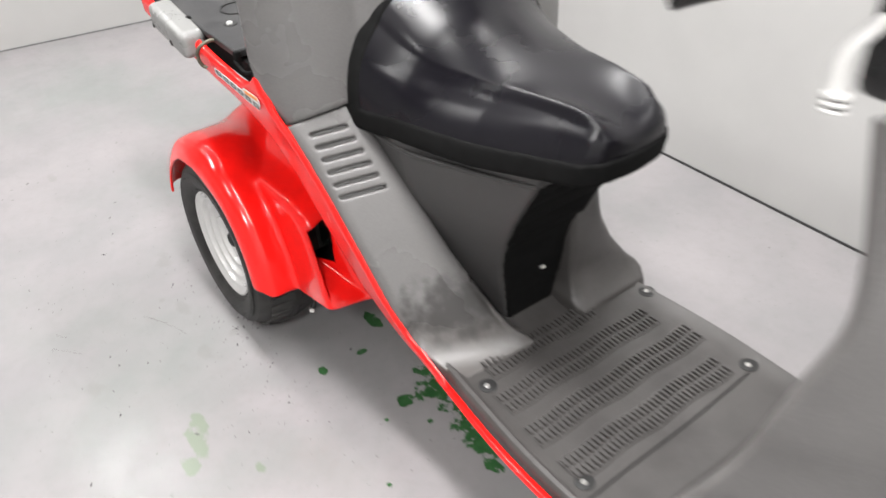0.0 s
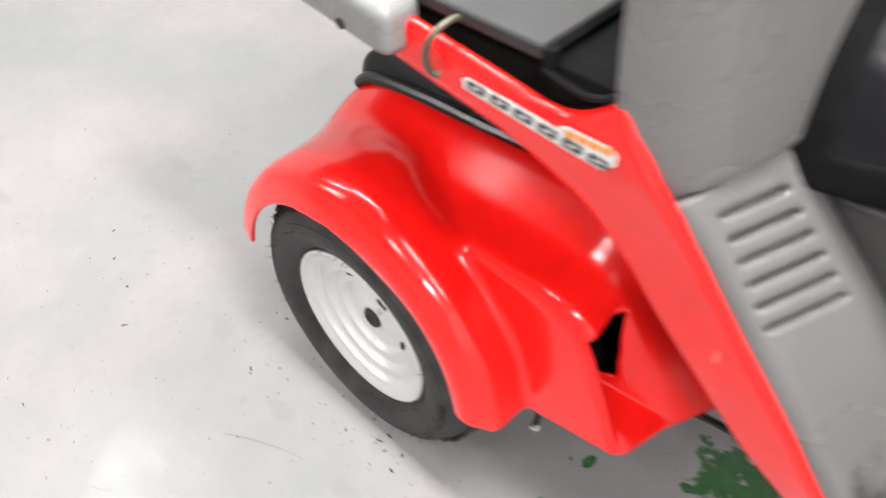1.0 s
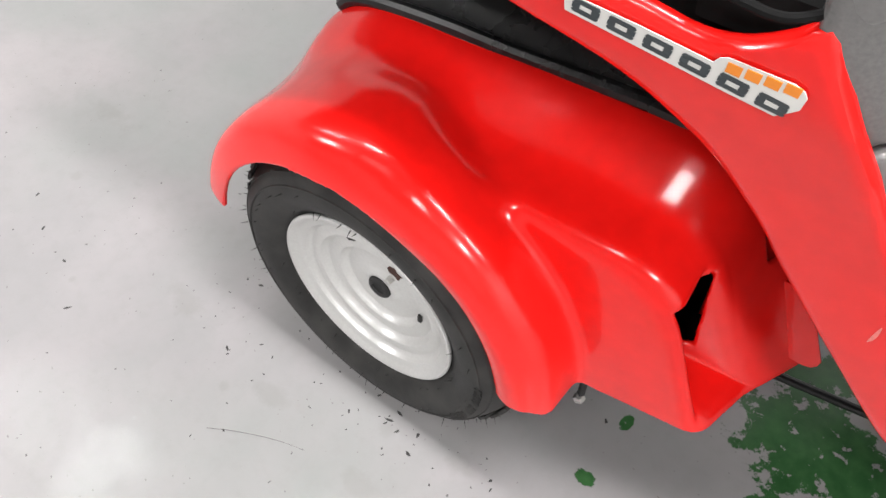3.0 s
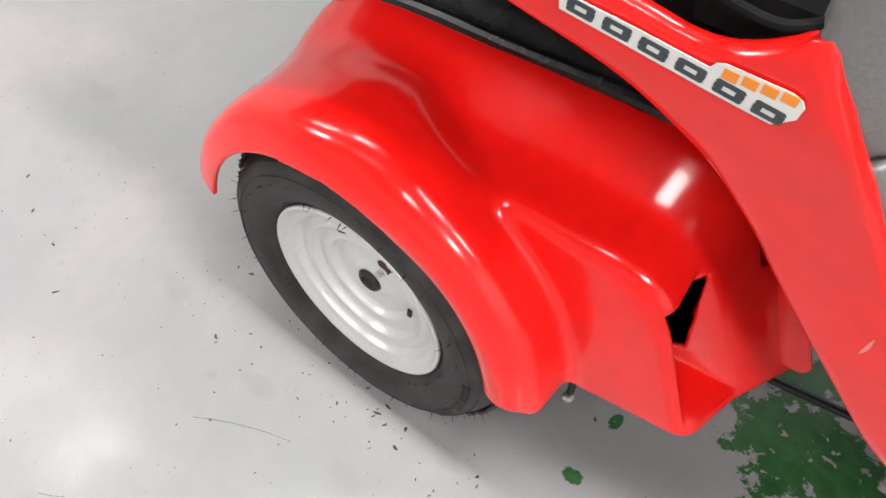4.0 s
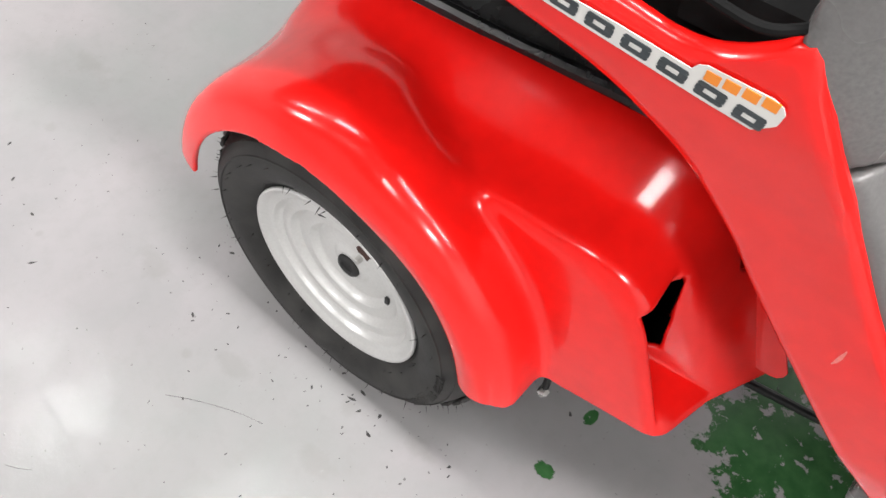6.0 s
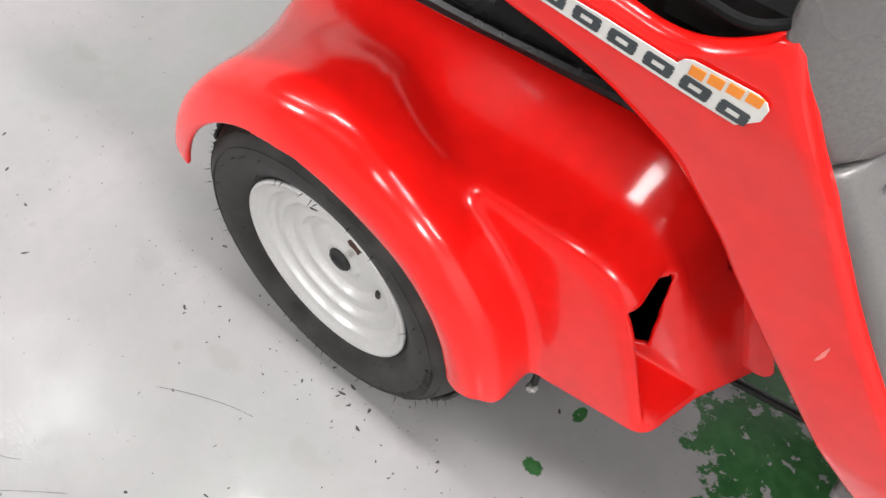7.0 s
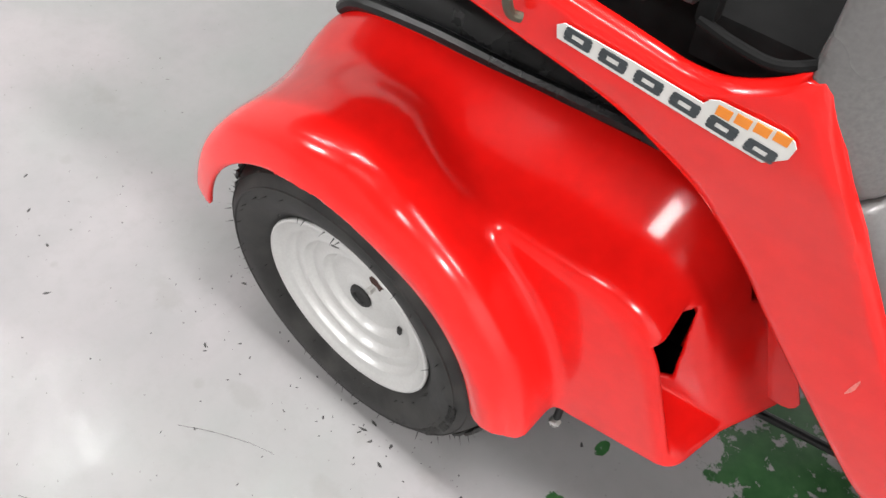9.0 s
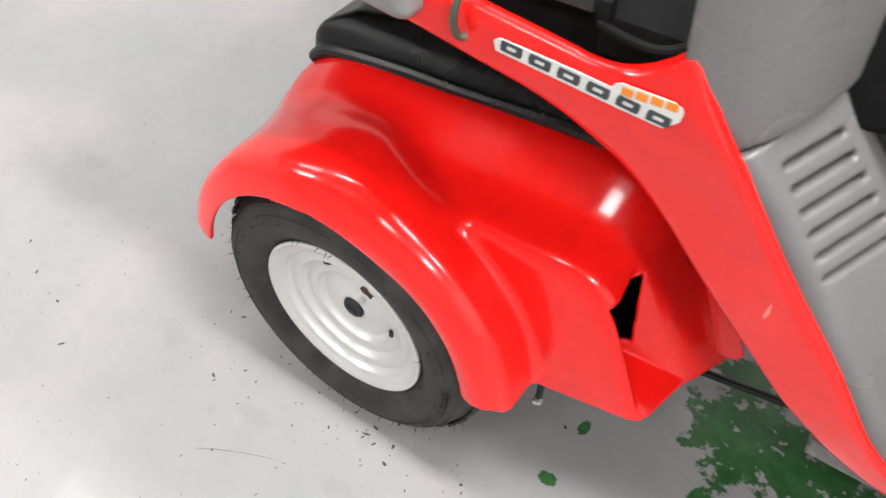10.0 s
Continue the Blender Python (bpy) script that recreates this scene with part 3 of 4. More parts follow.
FRONT_EDGE = [(0.332, 0.685), (0.3405, 0.666), (0.352, 0.645), (0.363, 0.626), (0.376, 0.602), (0.398, 0.560), (0.430, 0.506), (0.483, 0.430), (0.541, 0.335), (0.592, 0.291), (0.66, 0.264)]
LOW_EDGE = [(0.66, 0.253), (0.575, 0.268), (0.522, 0.292), (0.480, 0.328), (0.455, 0.354), (0.398, 0.427), (0.351, 0.486), (0.326, 0.522), (0.302, 0.552), (0.280, 0.574), (0.238, 0.604), (0.195, 0.621), (0.121, 0.641), (0.05, 0.655), (-0.06, 0.672)]
TOP_EDGE = [(-0.06, 0.705), (0.05, 0.694), (0.143, 0.680), (0.190, 0.671), (0.229, 0.664), (0.250, 0.660), (0.268, 0.6565), (0.284, 0.657), (0.300, 0.6625), (0.317, 0.673), (0.3315, 0.6845)]


def sheet(front_pts, back_pts, y_of, thick, roll, mat, name, parent, label, n=90, m=14):
    """A pressed sheet between two edge lines, its rims rolled back towards +y."""
    def along(pts):
        c = curve(pts)
        d = np.cumsum([0] + [math.dist(a, b) for a, b in zip(c, c[1:])])
        s = np.linspace(0, d[-1], n)
        return np.stack([np.interp(s, d, [p[i] for p in c]) for i in (0, 1)], 1)
    A, B = along(front_pts), along(back_pts)
    bm = bmesh.new()
    rows = []
    for a, b in zip(A, B):
        row = []
        w = math.dist(a, b)
        for k in range(m + 1):
            u = 0.5 - 0.5 * math.cos(math.pi * k / m)
            x, z = a * (1 - u) + b * u
            e = min(u, 1 - u) * w
            rim = min(roll, 0.3 * w)
            bend = rim - math.sqrt(max(rim * rim - max(rim - e, 0) ** 2, 0))
            row.append(bm.verts.new((x, y_of(x, z) + bend, z)))
        rows.append(row)
    for r, s in zip(rows, rows[1:]):
        for k in range(m):
            bm.faces.new((r[k], r[k + 1], s[k + 1], s[k]))
    bmesh.ops.recalc_face_normals(bm, faces=bm.faces)
    ob = part(name, bm, mat, parent, label)
    mod = ob.modifiers.new("solid", "SOLIDIFY")
    mod.thickness, mod.offset = thick, 0
    return ob


sheet(TOP_EDGE + FRONT_EDGE[1:], LOW_EDGE[::-1], panel_y, 0.004, 0.0080, RED, "side_panel", scooter, "glossy red side panel", 140, 18)
bm = bmesh.new()
prev = None
for x, y in curve([(0.63, 0.089), (0.66, 0.086), (0.80, 0.072), (0.92, 0.070), (1.0, 0.080)]):
    ring = [bm.verts.new((x, y + dy, dz)) for dy, dz in ((0.006, 0.246), (0.001, 0.248), (0.000, 0.252), (0.003, 0.256), (0.010, 0.258))]
    if prev:
        for k in range(4):
            bm.faces.new((prev[k], prev[k + 1], ring[k + 1], ring[k]))
    prev = ring
strip = part("sill_strip", bm, RED, scooter, "narrow red strip along the footboard")
strip.modifiers.new("solid", "SOLIDIFY").thickness = 0.003


# decal on the side panel: plain block shapes in the colours of the mark
def decal(parent):
    def shape(pts, off, mat, name, par, label=""):
        bm = bmesh.new()
        bm.faces.new([bm.verts.new((x, 0, z)) for x, z in pts])
        for k in range(1, 24):
            bmesh.ops.bisect_plane(bm, geom=bm.verts[:] + bm.edges[:] + bm.faces[:], plane_co=(0.19 + 0.0065 * k, 0, 0), plane_no=(1, 0, 0))
        for k in range(1, 9):
            bmesh.ops.bisect_plane(bm, geom=bm.verts[:] + bm.edges[:] + bm.faces[:], plane_co=(0, 0, 0.622 + 0.0042 * k), plane_no=(0, 0, 1))
        ext = bmesh.ops.extrude_face_region(bm, geom=bm.faces[:])
        for v in ext["geom"]:
            if isinstance(v, bmesh.types.BMVert):
                v.co.y = 0.0006
        for v in bm.verts:
            v.co.y += panel_y(v.co.x, v.co.z) - 0.0042 - off
        return part(name, bm, mat, par, label, smooth=False)
    back = shape([(0.199, 0.645), (0.1985, 0.6535), (0.203, 0.6568), (0.2435, 0.6525), (0.2845, 0.6468), (0.2875, 0.6510), (0.292, 0.6530), (0.326, 0.6515), (0.3315, 0.6490), (0.3335, 0.645), (0.332, 0.6365), (0.321, 0.6260)], 0.0, DECAL_WHITE, "decal", parent, "white decal with dark and orange block marks")
    for k in range(6):
        u = k / 5
        x0, z0 = 0.2025 + 0.1065 * u, 0.6470 - 0.0165 * u
        w, h, lean = 0.0182, 0.0092, 0.0018
        down = -0.155

        def q(a, b):
            return (x0 + a * w + b * lean, z0 + a * w * down + b * h)
        for lo_, hi_ in ((0.0, 0.30), (0.68, 1.0)):
            shape([q(0.08, lo_), q(0.86, lo_), q(0.92, (lo_ + hi_) / 2), q(0.86, hi_), q(0.08, hi_), q(0.02, (lo_ + hi_) / 2)], 0.0005, DECAL_DARK, "dark_mark", back)
        for a_, b_ in ((0.02, 0.27), (0.66, 0.92)):
            shape([q(a_, 0.31), q(b_, 0.31), q(b_, 0.67), q(a_, 0.67)], 0.0005, DECAL_DARK, "dark_mark", back)
    for k in range(4):
        x0, z0 = 0.2915 + 0.0100 * k, 0.6440 + 0.0002 * k
        shape([(x0, z0), (x0 + 0.0078, z0 - 0.0008), (x0 + 0.0088, z0 + 0.0058), (x0 + 0.0008, z0 + 0.0066)], 0.0005, DECAL_ORANGE, "orange_mark", back)


decal(scooter)

# pale scuff on the side panel
bm = bmesh.new()
pts = [(0.4205, 0.4560), (0.4208, 0.463), (0.4214, 0.470), (0.4226, 0.478)]
low, high = [[bm.verts.new((x + k * w, panel_y(x, z) - 0.0024, z - k * w)) for (x, z), w in zip(pts, (0.0004, 0.0022, 0.0026, 0.0008))] for k in (0, 1)]
for i in range(3):
    bm.faces.new((low[i], low[i + 1], high[i + 1], high[i]))
part("scuff_mark", bm, SCUFF, scooter, "pale scuff on the red panel")

# luggage deck
deck = part("luggage_deck", box((-0.42, 0.014, 0.686), (0.262, 0.586, 0.699), 0.005, 3), DECK, scooter, "dark grey luggage deck")
part("deck_frame", box((-0.42, 0.030, 0.640), (0.322, 0.570, 0.679), 0.006), MATTE, scooter, "black tray under the deck")
part("deck_step", box((0.262, 0.022, 0.655), (0.330, 0.588, 0.684), 0.004), MATTE, scooter)
part("deck_rib", tube([(0.268, 0.009, 0.686), (0.29, 0.007, 0.683), (0.312, 0.006, 0.684), (0.332, 0.018, 0.690)], 0.0028, 8), MATTE, scooter)
for x in (0.270, 0.085):
    part("deck_clip", box((x - 0.005, 0.008, 0.684), (x + 0.005, 0.018, 0.702), 0.003), MATTE, deck, "black clip on the deck edge")
part("deck_ring", revolved([(0.030, -0.001), (0.030, 0.0015), (0.027, 0.0015), (0.027, -0.001)], (0, 0, 0), 32), BLACK, deck).matrix_local = pose(0.10, 0.095, 0.699, 90)
part("bolt_recess", revolved([(0.0, 0.0012), (0.0105, 0.0012), (0.0115, 0.0), (0.0115, -0.002)], (0, 0, 0), 24), DARK, deck).matrix_local = pose(0.157, 0.056, 0.6995, 90)
part("deck_bolt", revolved([(0.0, -0.005), (0.0045, -0.005), (0.0055, -0.003), (0.0055, 0.0)], (0, 0, 0), 12), WHITE, deck, "pale bolt head").matrix_local = pose(0.158, 0.054, 0.6985, -90)


# marker lamp housing and hook at the tail
def marker_f(x, y, z):
    u = (x - 0.07)
    c = 0.682 - 0.12 * u
    f = np.hypot(np.maximum(np.abs(z - c) - 0.011, 0), np.maximum(np.abs(y + 0.003) - 0.010, 0)) - 0.011
    return smax(f, np.abs(u) - 0.072, 0.016)


mk = moulded("marker_lamp", marker_f, (-0.03, -0.05, 0.62), (0.17, 0.04, 0.73), 0.0028, LENS, scooter, "pale grey marker lamp housing")
part("screw_hole", revolved([(0.0, -0.0248), (0.005, -0.0248), (0.005, -0.02), (0.0, -0.02)], (0.088, 0, 0.668), 12), DARK, mk)
part("screw_hole", revolved([(0.0, -0.0248), (0.004, -0.0248), (0.004, -0.02), (0.0, -0.02)], (0.015, 0, 0.676), 12), DARK, mk)
part("luggage_hook", tube([(0.184, 0.022, 0.690), (0.181, 0.006, 0.692), (0.177, -0.010, 0.684), (0.174, -0.014, 0.668), (0.174, -0.010, 0.654), (0.178, -0.005, 0.650)], 0.0030, 10), HOOK, scooter, "bent dull metal luggage hook")

# grey covers beside the seat
SEAM = np.array((0.372, 0.021, 0.613))
NORMAL = np.array((0.797, -0.401, 0.452))
ACROSS = np.array((0.346, 0.915, 0.206))
DOWN = np.cross(NORMAL, ACROSS)
if DOWN[2] > 0:
    DOWN = -DOWN


def dist(x, y, z, o, n):
    return (x - o[0]) * n[0] + (y - o[1]) * n[1] + (z - o[2]) * n[2]


def red_y(z):
    return np.interp(z, [0.24, 0.27, 0.35, 0.44, 0.51, 0.56, 0.60, 0.63, 0.66, 0.72], [0.093, 0.093, 0.075, 0.060, 0.051, 0.041, 0.029, 0.0195, 0.0155, 0.013])


def front_x(z):
    return np.interp(z, [p[1] for p in FRONT_EDGE[::-1]], [p[0] for p in FRONT_EDGE[::-1]])


def inner_y(z):
    return np.interp(z, [0.25, 0.31, 0.41, 0.51, 0.635, 0.75], [0.235, 0.222, 0.186, 0.160, 0.124, 0.115])


def low_cover_f(x, y, z):
    left = y > MID
    y = np.where(y > MID, 2 * MID - y, y)
    d = dist(x, y, z, SEAM, NORMAL)
    f = smax(d, (red_y(z) - y) * 0.9, 0.014)
    f = np.maximum(f, (front_x(z) - 0.014 - x) * 0.8)
    f = smax(f, (y - inner_y(z)) * 0.85, 0.018)
    f = np.maximum(f, -0.045 - d)
    f = smax(f, -(dist(x, y, z, SEAM, DOWN) - 0.0008), 0.002)
    slots = np.full_like(f, 9.0)
    for k in range(6):
        u0 = 0.024 + 0.0205 * k
        lo_, hi_ = 0.036 + 0.0015 * k, 0.087 + 0.0045 * k
        a = dist(x, y, z, SEAM, DOWN) - u0 - 0.10 * (dist(x, y, z, SEAM, ACROSS) - lo_)
        b = dist(x, y, z, SEAM, ACROSS)
        slot = np.hypot(a, np.maximum(np.abs(b - (lo_ + hi_) / 2) - (hi_ - lo_) / 2, 0)) - 0.0031
        slots = np.minimum(slots, np.maximum(slot, -0.012 - d))
    f = smax(f, -slots, 0.003)
    outer = np.interp(z, [0.27, 0.29, 0.32, 0.36, 0.42, 0.478, 0.60], [0.085, 0.095, 0.11, 0.14, 0.17, 0.18, 0.19])
    flare = smax((x - 0.645 - 0.25 * np.maximum(0.33 - z, 0)) * 0.9, (outer - y) * 0.7, 0.02)
    flare = np.where(left, np.maximum.reduce([flare, y - 0.243, z - 0.6, 0.5 - x]), 9.0)
    f = smin(f, flare, 0.02)
    slab = np.maximum.reduce([z - 0.2705, (0.105 - y), y - 0.235, x - 0.675, 0.5 - x])
    f = smin(f, slab, 0.05)
    return np.maximum(f, 0.245 - z)


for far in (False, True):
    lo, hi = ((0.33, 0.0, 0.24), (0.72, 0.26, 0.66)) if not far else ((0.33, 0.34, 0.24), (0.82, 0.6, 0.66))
    # the far cover is coloured darker than the near one
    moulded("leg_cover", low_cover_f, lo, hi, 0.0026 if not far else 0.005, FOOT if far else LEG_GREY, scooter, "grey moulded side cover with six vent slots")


def high_cover_f(x, y, z):
    y = np.where(y > MID, 2 * MID - y, y)
    n2 = np.array((0.90, -0.43, 0.04))
    n2 = n2 / np.linalg.norm(n2)
    d = dist(x, y, z, SEAM, n2) + 2.6 * np.clip(y - 0.062, -0.07, 0.08) ** 2 - 0.0035
    f = smax(d, red_y(z) - 0.010 - y - 0.05 * np.maximum(z - 0.68, 0), 0.055)
    f = np.maximum(f, -1.0)
    f = smax(f, np.where(z < 0.70, (front_x(np.minimum(z, 0.69)) - 0.012 - x) * 0.8, 0.322 - x), 0.005)
    f = smax(f, 0.322 - x, 0.006)
    f = smax(f, y - 0.33, 0.01)
    f = smax(f, x - 0.428, 0.02)
    f = np.maximum(f, dist(x, y, z, SEAM, DOWN) + 0.0008)
    f = smax(f, z - 0.98, 0.03)
    return np.maximum(f, 0.60 - z)


moulded("back_cover", high_cover_f, (0.30, -0.01, 0.58), (0.56, 0.605, 1.0), 0.0045, GREY, scooter, "grey moulded cover behind the seat")


# under-seat body
def body_front(z):
    return soft(z, [0.25, 0.307, 0.409, 0.47, 0.522, 0.62], [0.611, 0.613, 0.628, 0.650, 0.677, 0.732], 0.012)


def base_f(x, y, z):
    y = np.where(y > MID, 2 * MID - y, y)
    side = np.interp(z, [0.25, 0.31, 0.41, 0.51, 0.62], [0.215, 0.205, 0.180, 0.154, 0.130]) + 0.34 * np.maximum(x - 0.50, 0)
    f = (side - y) * 0.88
    f = smax(f, (x - body_front(z)) * 0.9, 0.006)
    f = smax(f, z - 0.625, 0.01)
    return np.maximum(np.maximum(f, 0.262 - z), 0.36 - x)


moulded("under_seat_body", base_f, (0.34, 0.12, 0.25), (0.80, 0.48, 0.64), 0.005, BASE, scooter, "dark grey body under the seat")


# front of the under-seat body, coloured matte black, darker than its sides
def front_face_f(x, y, z):
    side = np.interp(z, [0.25, 0.31, 0.41, 0.51, 0.62], [0.215, 0.205, 0.180, 0.154, 0.130]) + 0.34 * np.maximum(x - 0.50, 0)
    f = smax(base_f(x, y, z) - 0.002, body_front(z) - 0.003 - x, 0.001)
    f = smax(f, side + 0.003 - np.minimum(y, 2 * MID - y), 0.001)
    return np.maximum(f, np.maximum(0.272 - z, z - 0.600))


moulded("front_face", front_face_f, (0.59, 0.20, 0.26), (0.76, 0.40, 0.61), 0.004, MATTE, scooter, "matte black front face of the body under the seat")
part("body_seam", tube([(0.445, 0.133, 0.594), (0.52, 0.140, 0.592), (0.60, 0.167, 0.594), (0.68, 0.195, 0.598), (0.718, 0.209, 0.602)], 0.0034, 8), BASE, scooter, "moulded bead under the seat edge")
part("latch_pin", revolved([(0.0, -0.004), (0.003, -0.004), (0.003, 0.004), (0.0, 0.004)], (0.634, 0.304, 0.370), 10), STEEL, scooter)


# seat
def seat_foot(x):
    return soft(x, [0.40, 0.45, 0.56, 0.66, 0.74, 0.82, 0.86], [0.603, 0.605, 0.618, 0.630, 0.637, 0.643, 0.645], 0.015)


def seat_half(x):
    return soft(x, [0.40, 0.45, 0.56, 0.66, 0.74, 0.80, 0.845, 0.87], [0.189, 0.178, 0.156, 0.129, 0.097, 0.071, 0.058, 0.05], 0.03)


def seat_f(x, y, z):
    h = np.abs(y - MID + 0.018 * np.clip((x - 0.50) / 0.15, 0, 1))
    foot, low = seat_foot(x), seat_half(x)
    rear = np.clip((0.54 - x) / 0.13, 0, 1)
    rear = rear * rear * (3 - 2 * rear)
    ridge = soft(x, [0.39, 0.42, 0.46, 0.60, 0.70, 0.78, 0.83], [0.158, 0.148, 0.126, 0.091, 0.072, 0.054, 0.049], 0.03)
    zr = soft(x, [0.39, 0.42, 0.44, 0.46, 0.49, 0.60, 0.70, 0.78, 0.86], [0.778, 0.755, 0.737, 0.722, 0.711, 0.714, 0.727, 0.730, 0.712], 0.034)
    zc = soft(x, [0.39, 0.42, 0.45, 0.49, 0.55, 0.65, 0.70, 0.77, 0.82, 0.86], [0.818, 0.812, 0.790, 0.760, 0.741, 0.729, 0.720, 0.707, 0.696, 0.684], 0.022)
    t = np.clip((z - foot) / np.maximum(zr - foot, 0.02), 0, 1.6)
    end = np.clip((0.800 - x) / 0.010, 0, 1)
    w = low + (ridge - low) * np.minimum(t, 1) ** (1.8 + 0.8 * rear) + 0.005 * (1 - rear) * np.exp(-((t - 0.45) / 0.28) ** 2) - 0.003 * np.exp(-((t - 0.86) / 0.10) ** 2) * end * (1 - rear) - 0.01 * np.maximum(t - 1, 0)
    w = w - 0.004 * np.exp(-((x - 0.806) / 0.006) ** 2)
    top = zr + 0.003 + (zc - zr) * (1 - np.clip(h / np.maximum(ridge, 0.03), 0, 1.15) ** 2)
    f = smax((h - w) * 0.86, (z - top) * (0.9 - 0.4 * rear), 0.005 + 0.022 * rear)
    f = smax(f, (x - (0.818 - 0.16 * np.maximum(0.680 - z, 0) - 0.75 * np.maximum(z - 0.697, 0) - 2.2 * h * h)) * 0.8, 0.016)
    f = np.maximum(f, 0.395 - x)
    return smax(f, foot - z, 0.008)


def pan_f(x, y, z):
    band = np.minimum(z - seat_foot(x) - 0.031, (x - 0.428 - 0.08 * np.maximum(0.70 - z, 0)) * 0.95)
    return smax(seat_f(x, y, z + 0.0015) - 0.003, band, 0.003)


seat = moulded("seat", seat_f, (0.385, 0.09, 0.59), (0.88, 0.51, 0.83), 0.0032, VINYL, scooter, "glossy black vinyl saddle seat")
moulded("seat_trim", pan_f, (0.385, 0.09, 0.59), (0.88, 0.51, 0.83), 0.0036, MATTE, seat, "dull black band round the seat's foot and back")

# footboard
NEAR = curve([(0.56, 0.110), (0.62, 0.104), (0.72, 0.094), (0.86, 0.084), (1.02, 0.086)])
bm = bmesh.new()
prev = None
for x, y in NEAR:
    far_y = 2 * MID - y - 0.012
    rise = 0.05 * max(0.0, (0.64 - x) / 0.08) ** 2
    prof = [(y, 0.245), (y, 0.270), (y + 0.004, 0.276), (y + 0.010, 0.277), (y + 0.015, 0.272), (y + 0.022, 0.270)]
    prof += [(y + 0.022 + (far_y - y - 0.036) * k / 12, 0.270 + rise * (1 if 0 < k < 12 else 0.6)) for k in range(1, 13)]
    prof += [(far_y - 0.008, 0.273), (far_y - 0.003, 0.273), (far_y, 0.268), (far_y, 0.245)]
    ring = [bm.verts.new((x, a, b)) for a, b in prof]
    if prev:
        for k in range(len(ring) - 1):
            bm.faces.new((prev[k], prev[k + 1], ring[k + 1], ring[k]))
    prev = ring
board = part("footboard", bm, FOOT, scooter, "grey ribbed plastic footboard")
board.modifiers.new("solid", "SOLIDIFY").thickness = 0.004
rng = random.Random(2)
for x0, y0, y1 in ((0.680, 0.150, 0.375), (0.750, 0.125, 0.440), (0.822, 0.118, 0.465), (0.896, 0.118, 0.440)):
    bm = bmesh.new()
    count = int((y1 - y0) / 0.0085)
    # low raised pad with bars across it
    pad = []
    for k in range(count + 1):
        y = y0 + (y1 - y0) * k / count
        wob = 0.002 * math.sin(k * 0.42)
        pad.append([bm.verts.new((x0 + wob + dx, y, z)) for dx, z in ((-0.024, 0.2695), (-0.022, 0.2722), (0.022, 0.2722), (0.024, 0.2695))])
    for a, b in zip(pad, pad[1:]):
        for k in range(3):
            bm.faces.new((a[k], a[k + 1], b[k + 1], b[k]))
    for k in range(count):
        y = y0 + (y1 - y0) * (k + 0.5) / count
        wob = 0.002 * math.sin((k + 0.5) * 0.42)
        for dx in (-0.011, 0.011):
            vs = []
            for lift, s in ((0.2718, 1.0), (0.2765, 0.7)):
                vs += [bm.verts.new((x0 + wob + dx + a * 0.0085 * s, y + b * 0.0026 * s, lift)) for a, b in ((-1, -1), (1, -1), (1, 1), (-1, 1))]
            bm.faces.new(vs[4:])
            for i in range(4):
                bm.faces.new((vs[i], vs[(i + 1) % 4], vs[4 + (i + 1) % 4], vs[4 + i]))
    part("tread_band", bm, FOOT, board, smooth=False)
for x, y in ((0.706, 0.133), (0.706, 0.482), (0.922, 0.124), (0.922, 0.470)):
    # flat dark disc paints in the shade round each sunken screw
    part("screw_shade_disc", revolved([(0.0, 0.0012), (0.0115, 0.0012), (0.0140, 0.0002), (0.0140, -0.001)], (0, 0, 0), 20), DARK, board).matrix_local = pose(x, y, 0.2712, 90)
    part("footboard_screw", revolved([(0.0, -0.003), (0.003, -0.0028), (0.0042, -0.0018), (0.0045, 0.0)], (0, 0, 0), 14), STEEL, board, "pale metal screw head").matrix_local = pose(x, y - 0.002, 0.2712, -90)
part("board_seam", tube([(0.945, 0.110, 0.2715), (0.942, 0.20, 0.2715), (0.940, 0.32, 0.2715), (0.932, 0.455, 0.2715)], 0.0016, 6), DARK, board, "dark joint across the footboard")
part("under_frame", box((0.57, 0.175, 0.16), (1.0, 0.44, 0.245), 0.03), MATTE, scooter, "dark frame under the footboard")

# leg shield and handlebar
bm = bmesh.new()
prev = None
LEG = curve([(0.990, 0.262), (1.038, 0.330), (1.086, 0.440), (1.131, 0.550), (1.166, 0.672), (1.191, 0.757), (1.189, 0.817), (1.176, 0.880), (1.166, 0.925)])
for x, z in LEG:
    y0 = 0.088 + 0.10 * max(0.0, min(1.0, (0.62 - z) / 0.1)) * max(0.0, min(1.0, (z - 0.5) / 0.1)) * 0.25
    ring = []
    for k in range(15):
        u = k / 14
        y = y0 + (2 * MID - 2 * y0) * u
        bow = (0.19 - 0.14 * max(0.0, min(1.0, (z - 0.62) / 0.16))) * (1 - (2 * u - 1) ** 2)
        ring.append(bm.verts.new((x + bow, y, z)))
    if prev:
        for k in range(14):
            bm.faces.new((prev[k], prev[k + 1], ring[k + 1], ring[k]))
    prev = ring
shield = part("leg_shield", bm, SHIELD, scooter, "grey plastic leg shield")
mod = shield.modifiers.new("solid", "SOLIDIFY")
mod.thickness, mod.offset = 0.02, 0
mod = shield.modifiers.new("soft", "BEVEL")
mod.width, mod.segments, mod.limit_method = 0.006, 2, "ANGLE"
part("handle_grip", tube([(1.056, -0.004, 1.012), (1.075, 0.012, 1.020), (1.110, 0.040, 1.032), (1.150, 0.075, 1.040)], 0.023, 16), BLACK, scooter, "black rubber handlebar grip")
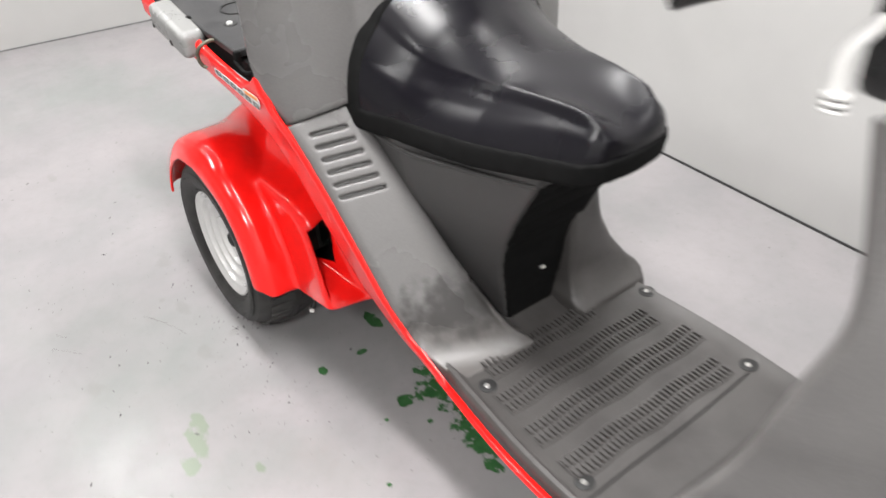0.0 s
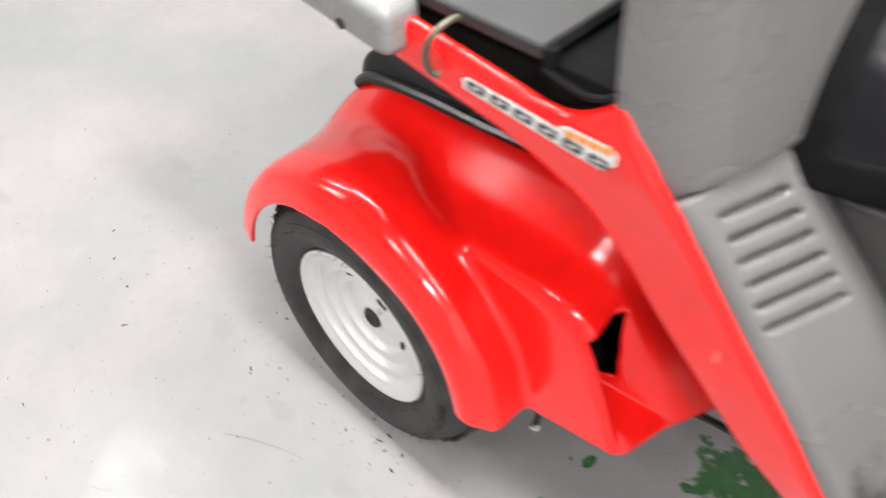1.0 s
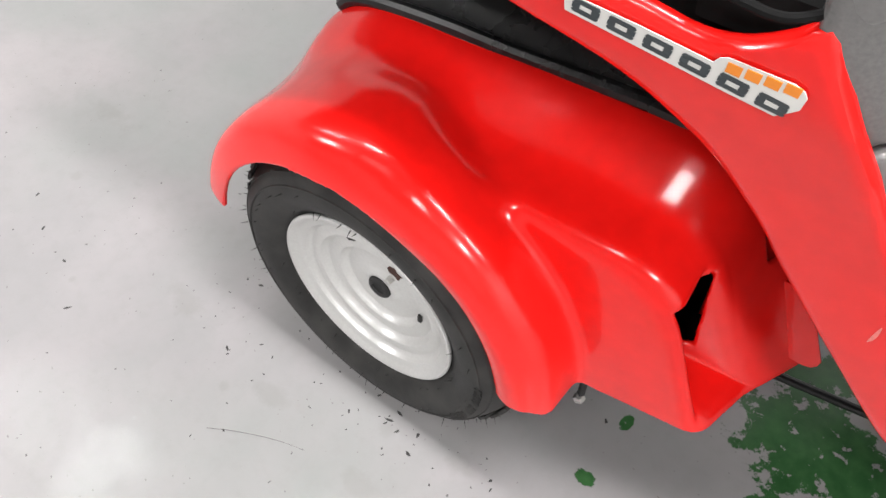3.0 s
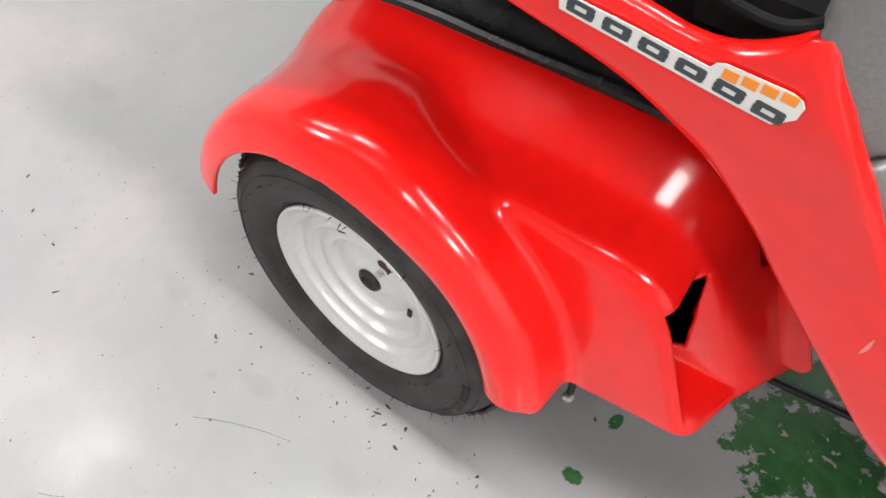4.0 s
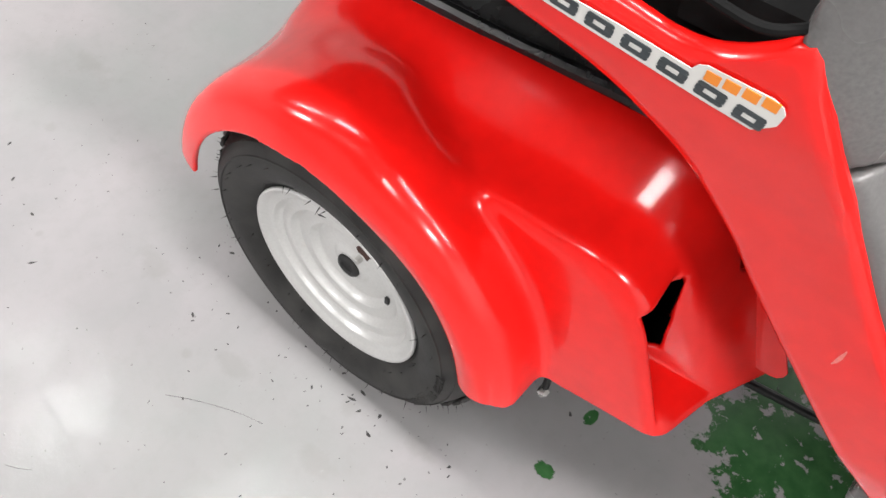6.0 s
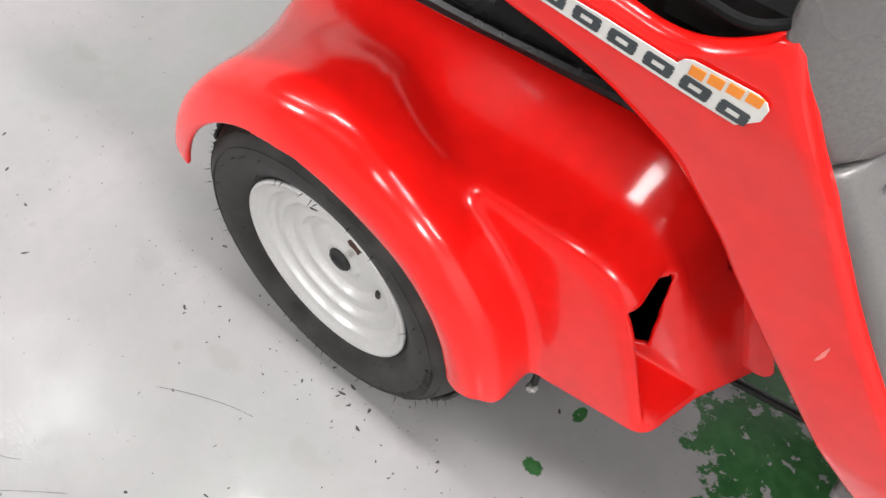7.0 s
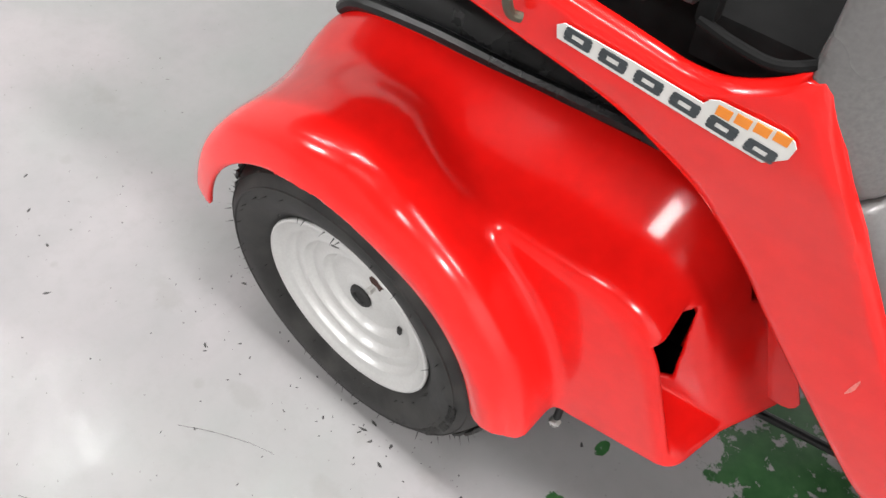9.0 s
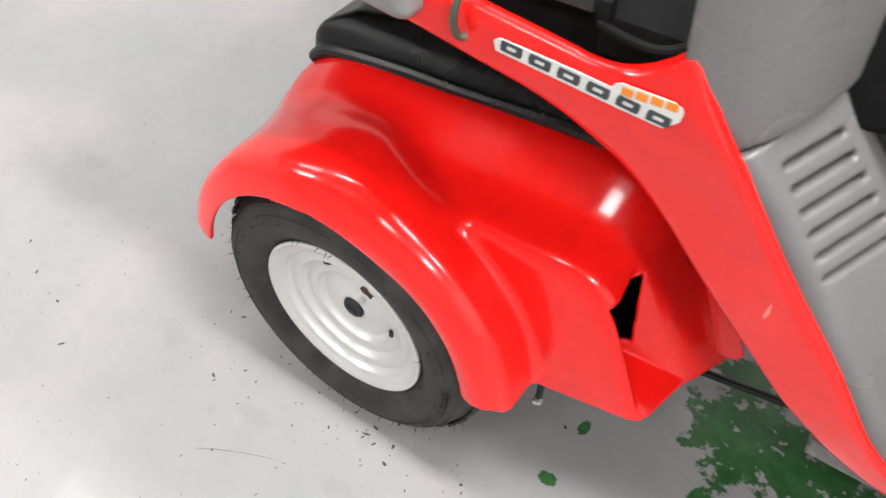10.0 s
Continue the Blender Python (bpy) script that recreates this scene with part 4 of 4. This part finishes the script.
part("switch_housing", box((1.150, 0.070, 0.942), (1.26, 0.20, 1.10), 0.016, 4), BLACK, scooter, "black switch housing")
lever = part("brake_lever", tube([(1.157, 0.042, 0.946), (1.153, 0.046, 0.958), (1.151, 0.053, 0.975), (1.162, 0.076, 0.997), (1.176, 0.095, 1.025)], 0.0050, 12), WHITE, scooter, "white lever with a ribbed end")
for k in range(3):
    z = 0.944 + 0.0045 * k
    part("ribbed_end", revolved([(0.0, -0.0016), (0.0078, -0.0016), (0.0085, 0.0), (0.0078, 0.0016), (0.0, 0.0016)], (0, 0, 0), 16), WHITE, lever).matrix_local = pose(1.1575 - 0.0006 * k, 0.0415 + 0.001 * k, z, 80)

# crumbs and scratches on the floor
rng = random.Random(11)
bm = bmesh.new()
for k in range(250):
    if k < 120:
        x, y = rng.gauss(0.08, 0.22), -0.03 - abs(rng.gauss(0, 0.10)) + rng.uniform(0, 0.10)
    else:
        x, y = rng.uniform(-1.1, 0.6), rng.uniform(-0.45, 0.25)
    s = rng.choice((0.0005, 0.0006, 0.0007, 0.0008, 0.0010, 0.0013, 0.0019))
    a = rng.uniform(0, math.pi)
    st = rng.uniform(1.0, 3.0)
    ring = []
    for i in range(6):
        u, v = s * st * math.cos(i * math.pi / 3) * rng.uniform(0.5, 1.4), s * math.sin(i * math.pi / 3) * rng.uniform(0.5, 1.4)
        ring.append(bm.verts.new((x + u * math.cos(a) - v * math.sin(a), y + u * math.sin(a) + v * math.cos(a), 0.0)))
    top = bm.verts.new((x, y, s * 0.6))
    for i in range(6):
        bm.faces.new((ring[i], ring[(i + 1) % 6], top))
tagged(part("floor_debris", bm, TYRE, smooth=False), "scattered dark rubber crumbs and grit on the floor", "debris", kind="stuff")
for pts in (((-0.135, -0.171), (-0.110, -0.156), (-0.079, -0.140)), ((-0.157, -0.364), (-0.130, -0.341), (-0.100, -0.317)), ((-0.079, -0.1405), (-0.05, -0.128), (-0.02, -0.119)), ((-0.199, -0.345), (-0.185, -0.338), (-0.172, -0.329))):
    bm = bmesh.new()
    line = curve([(x, y, 0) for x, y in pts], 5)
    prev = None
    for i, p in enumerate(line):
        w = 0.0003 * (0.4 + rng.random())
        q = [bm.verts.new((p[0], p[1] + d, 0.0006)) for d in (-w, w)]
        if prev:
            bm.faces.new((prev[0], prev[1], q[1], q[0]))
        prev = q
    tagged(part("floor_scratch", bm, TYRE, floor_ob, smooth=False))
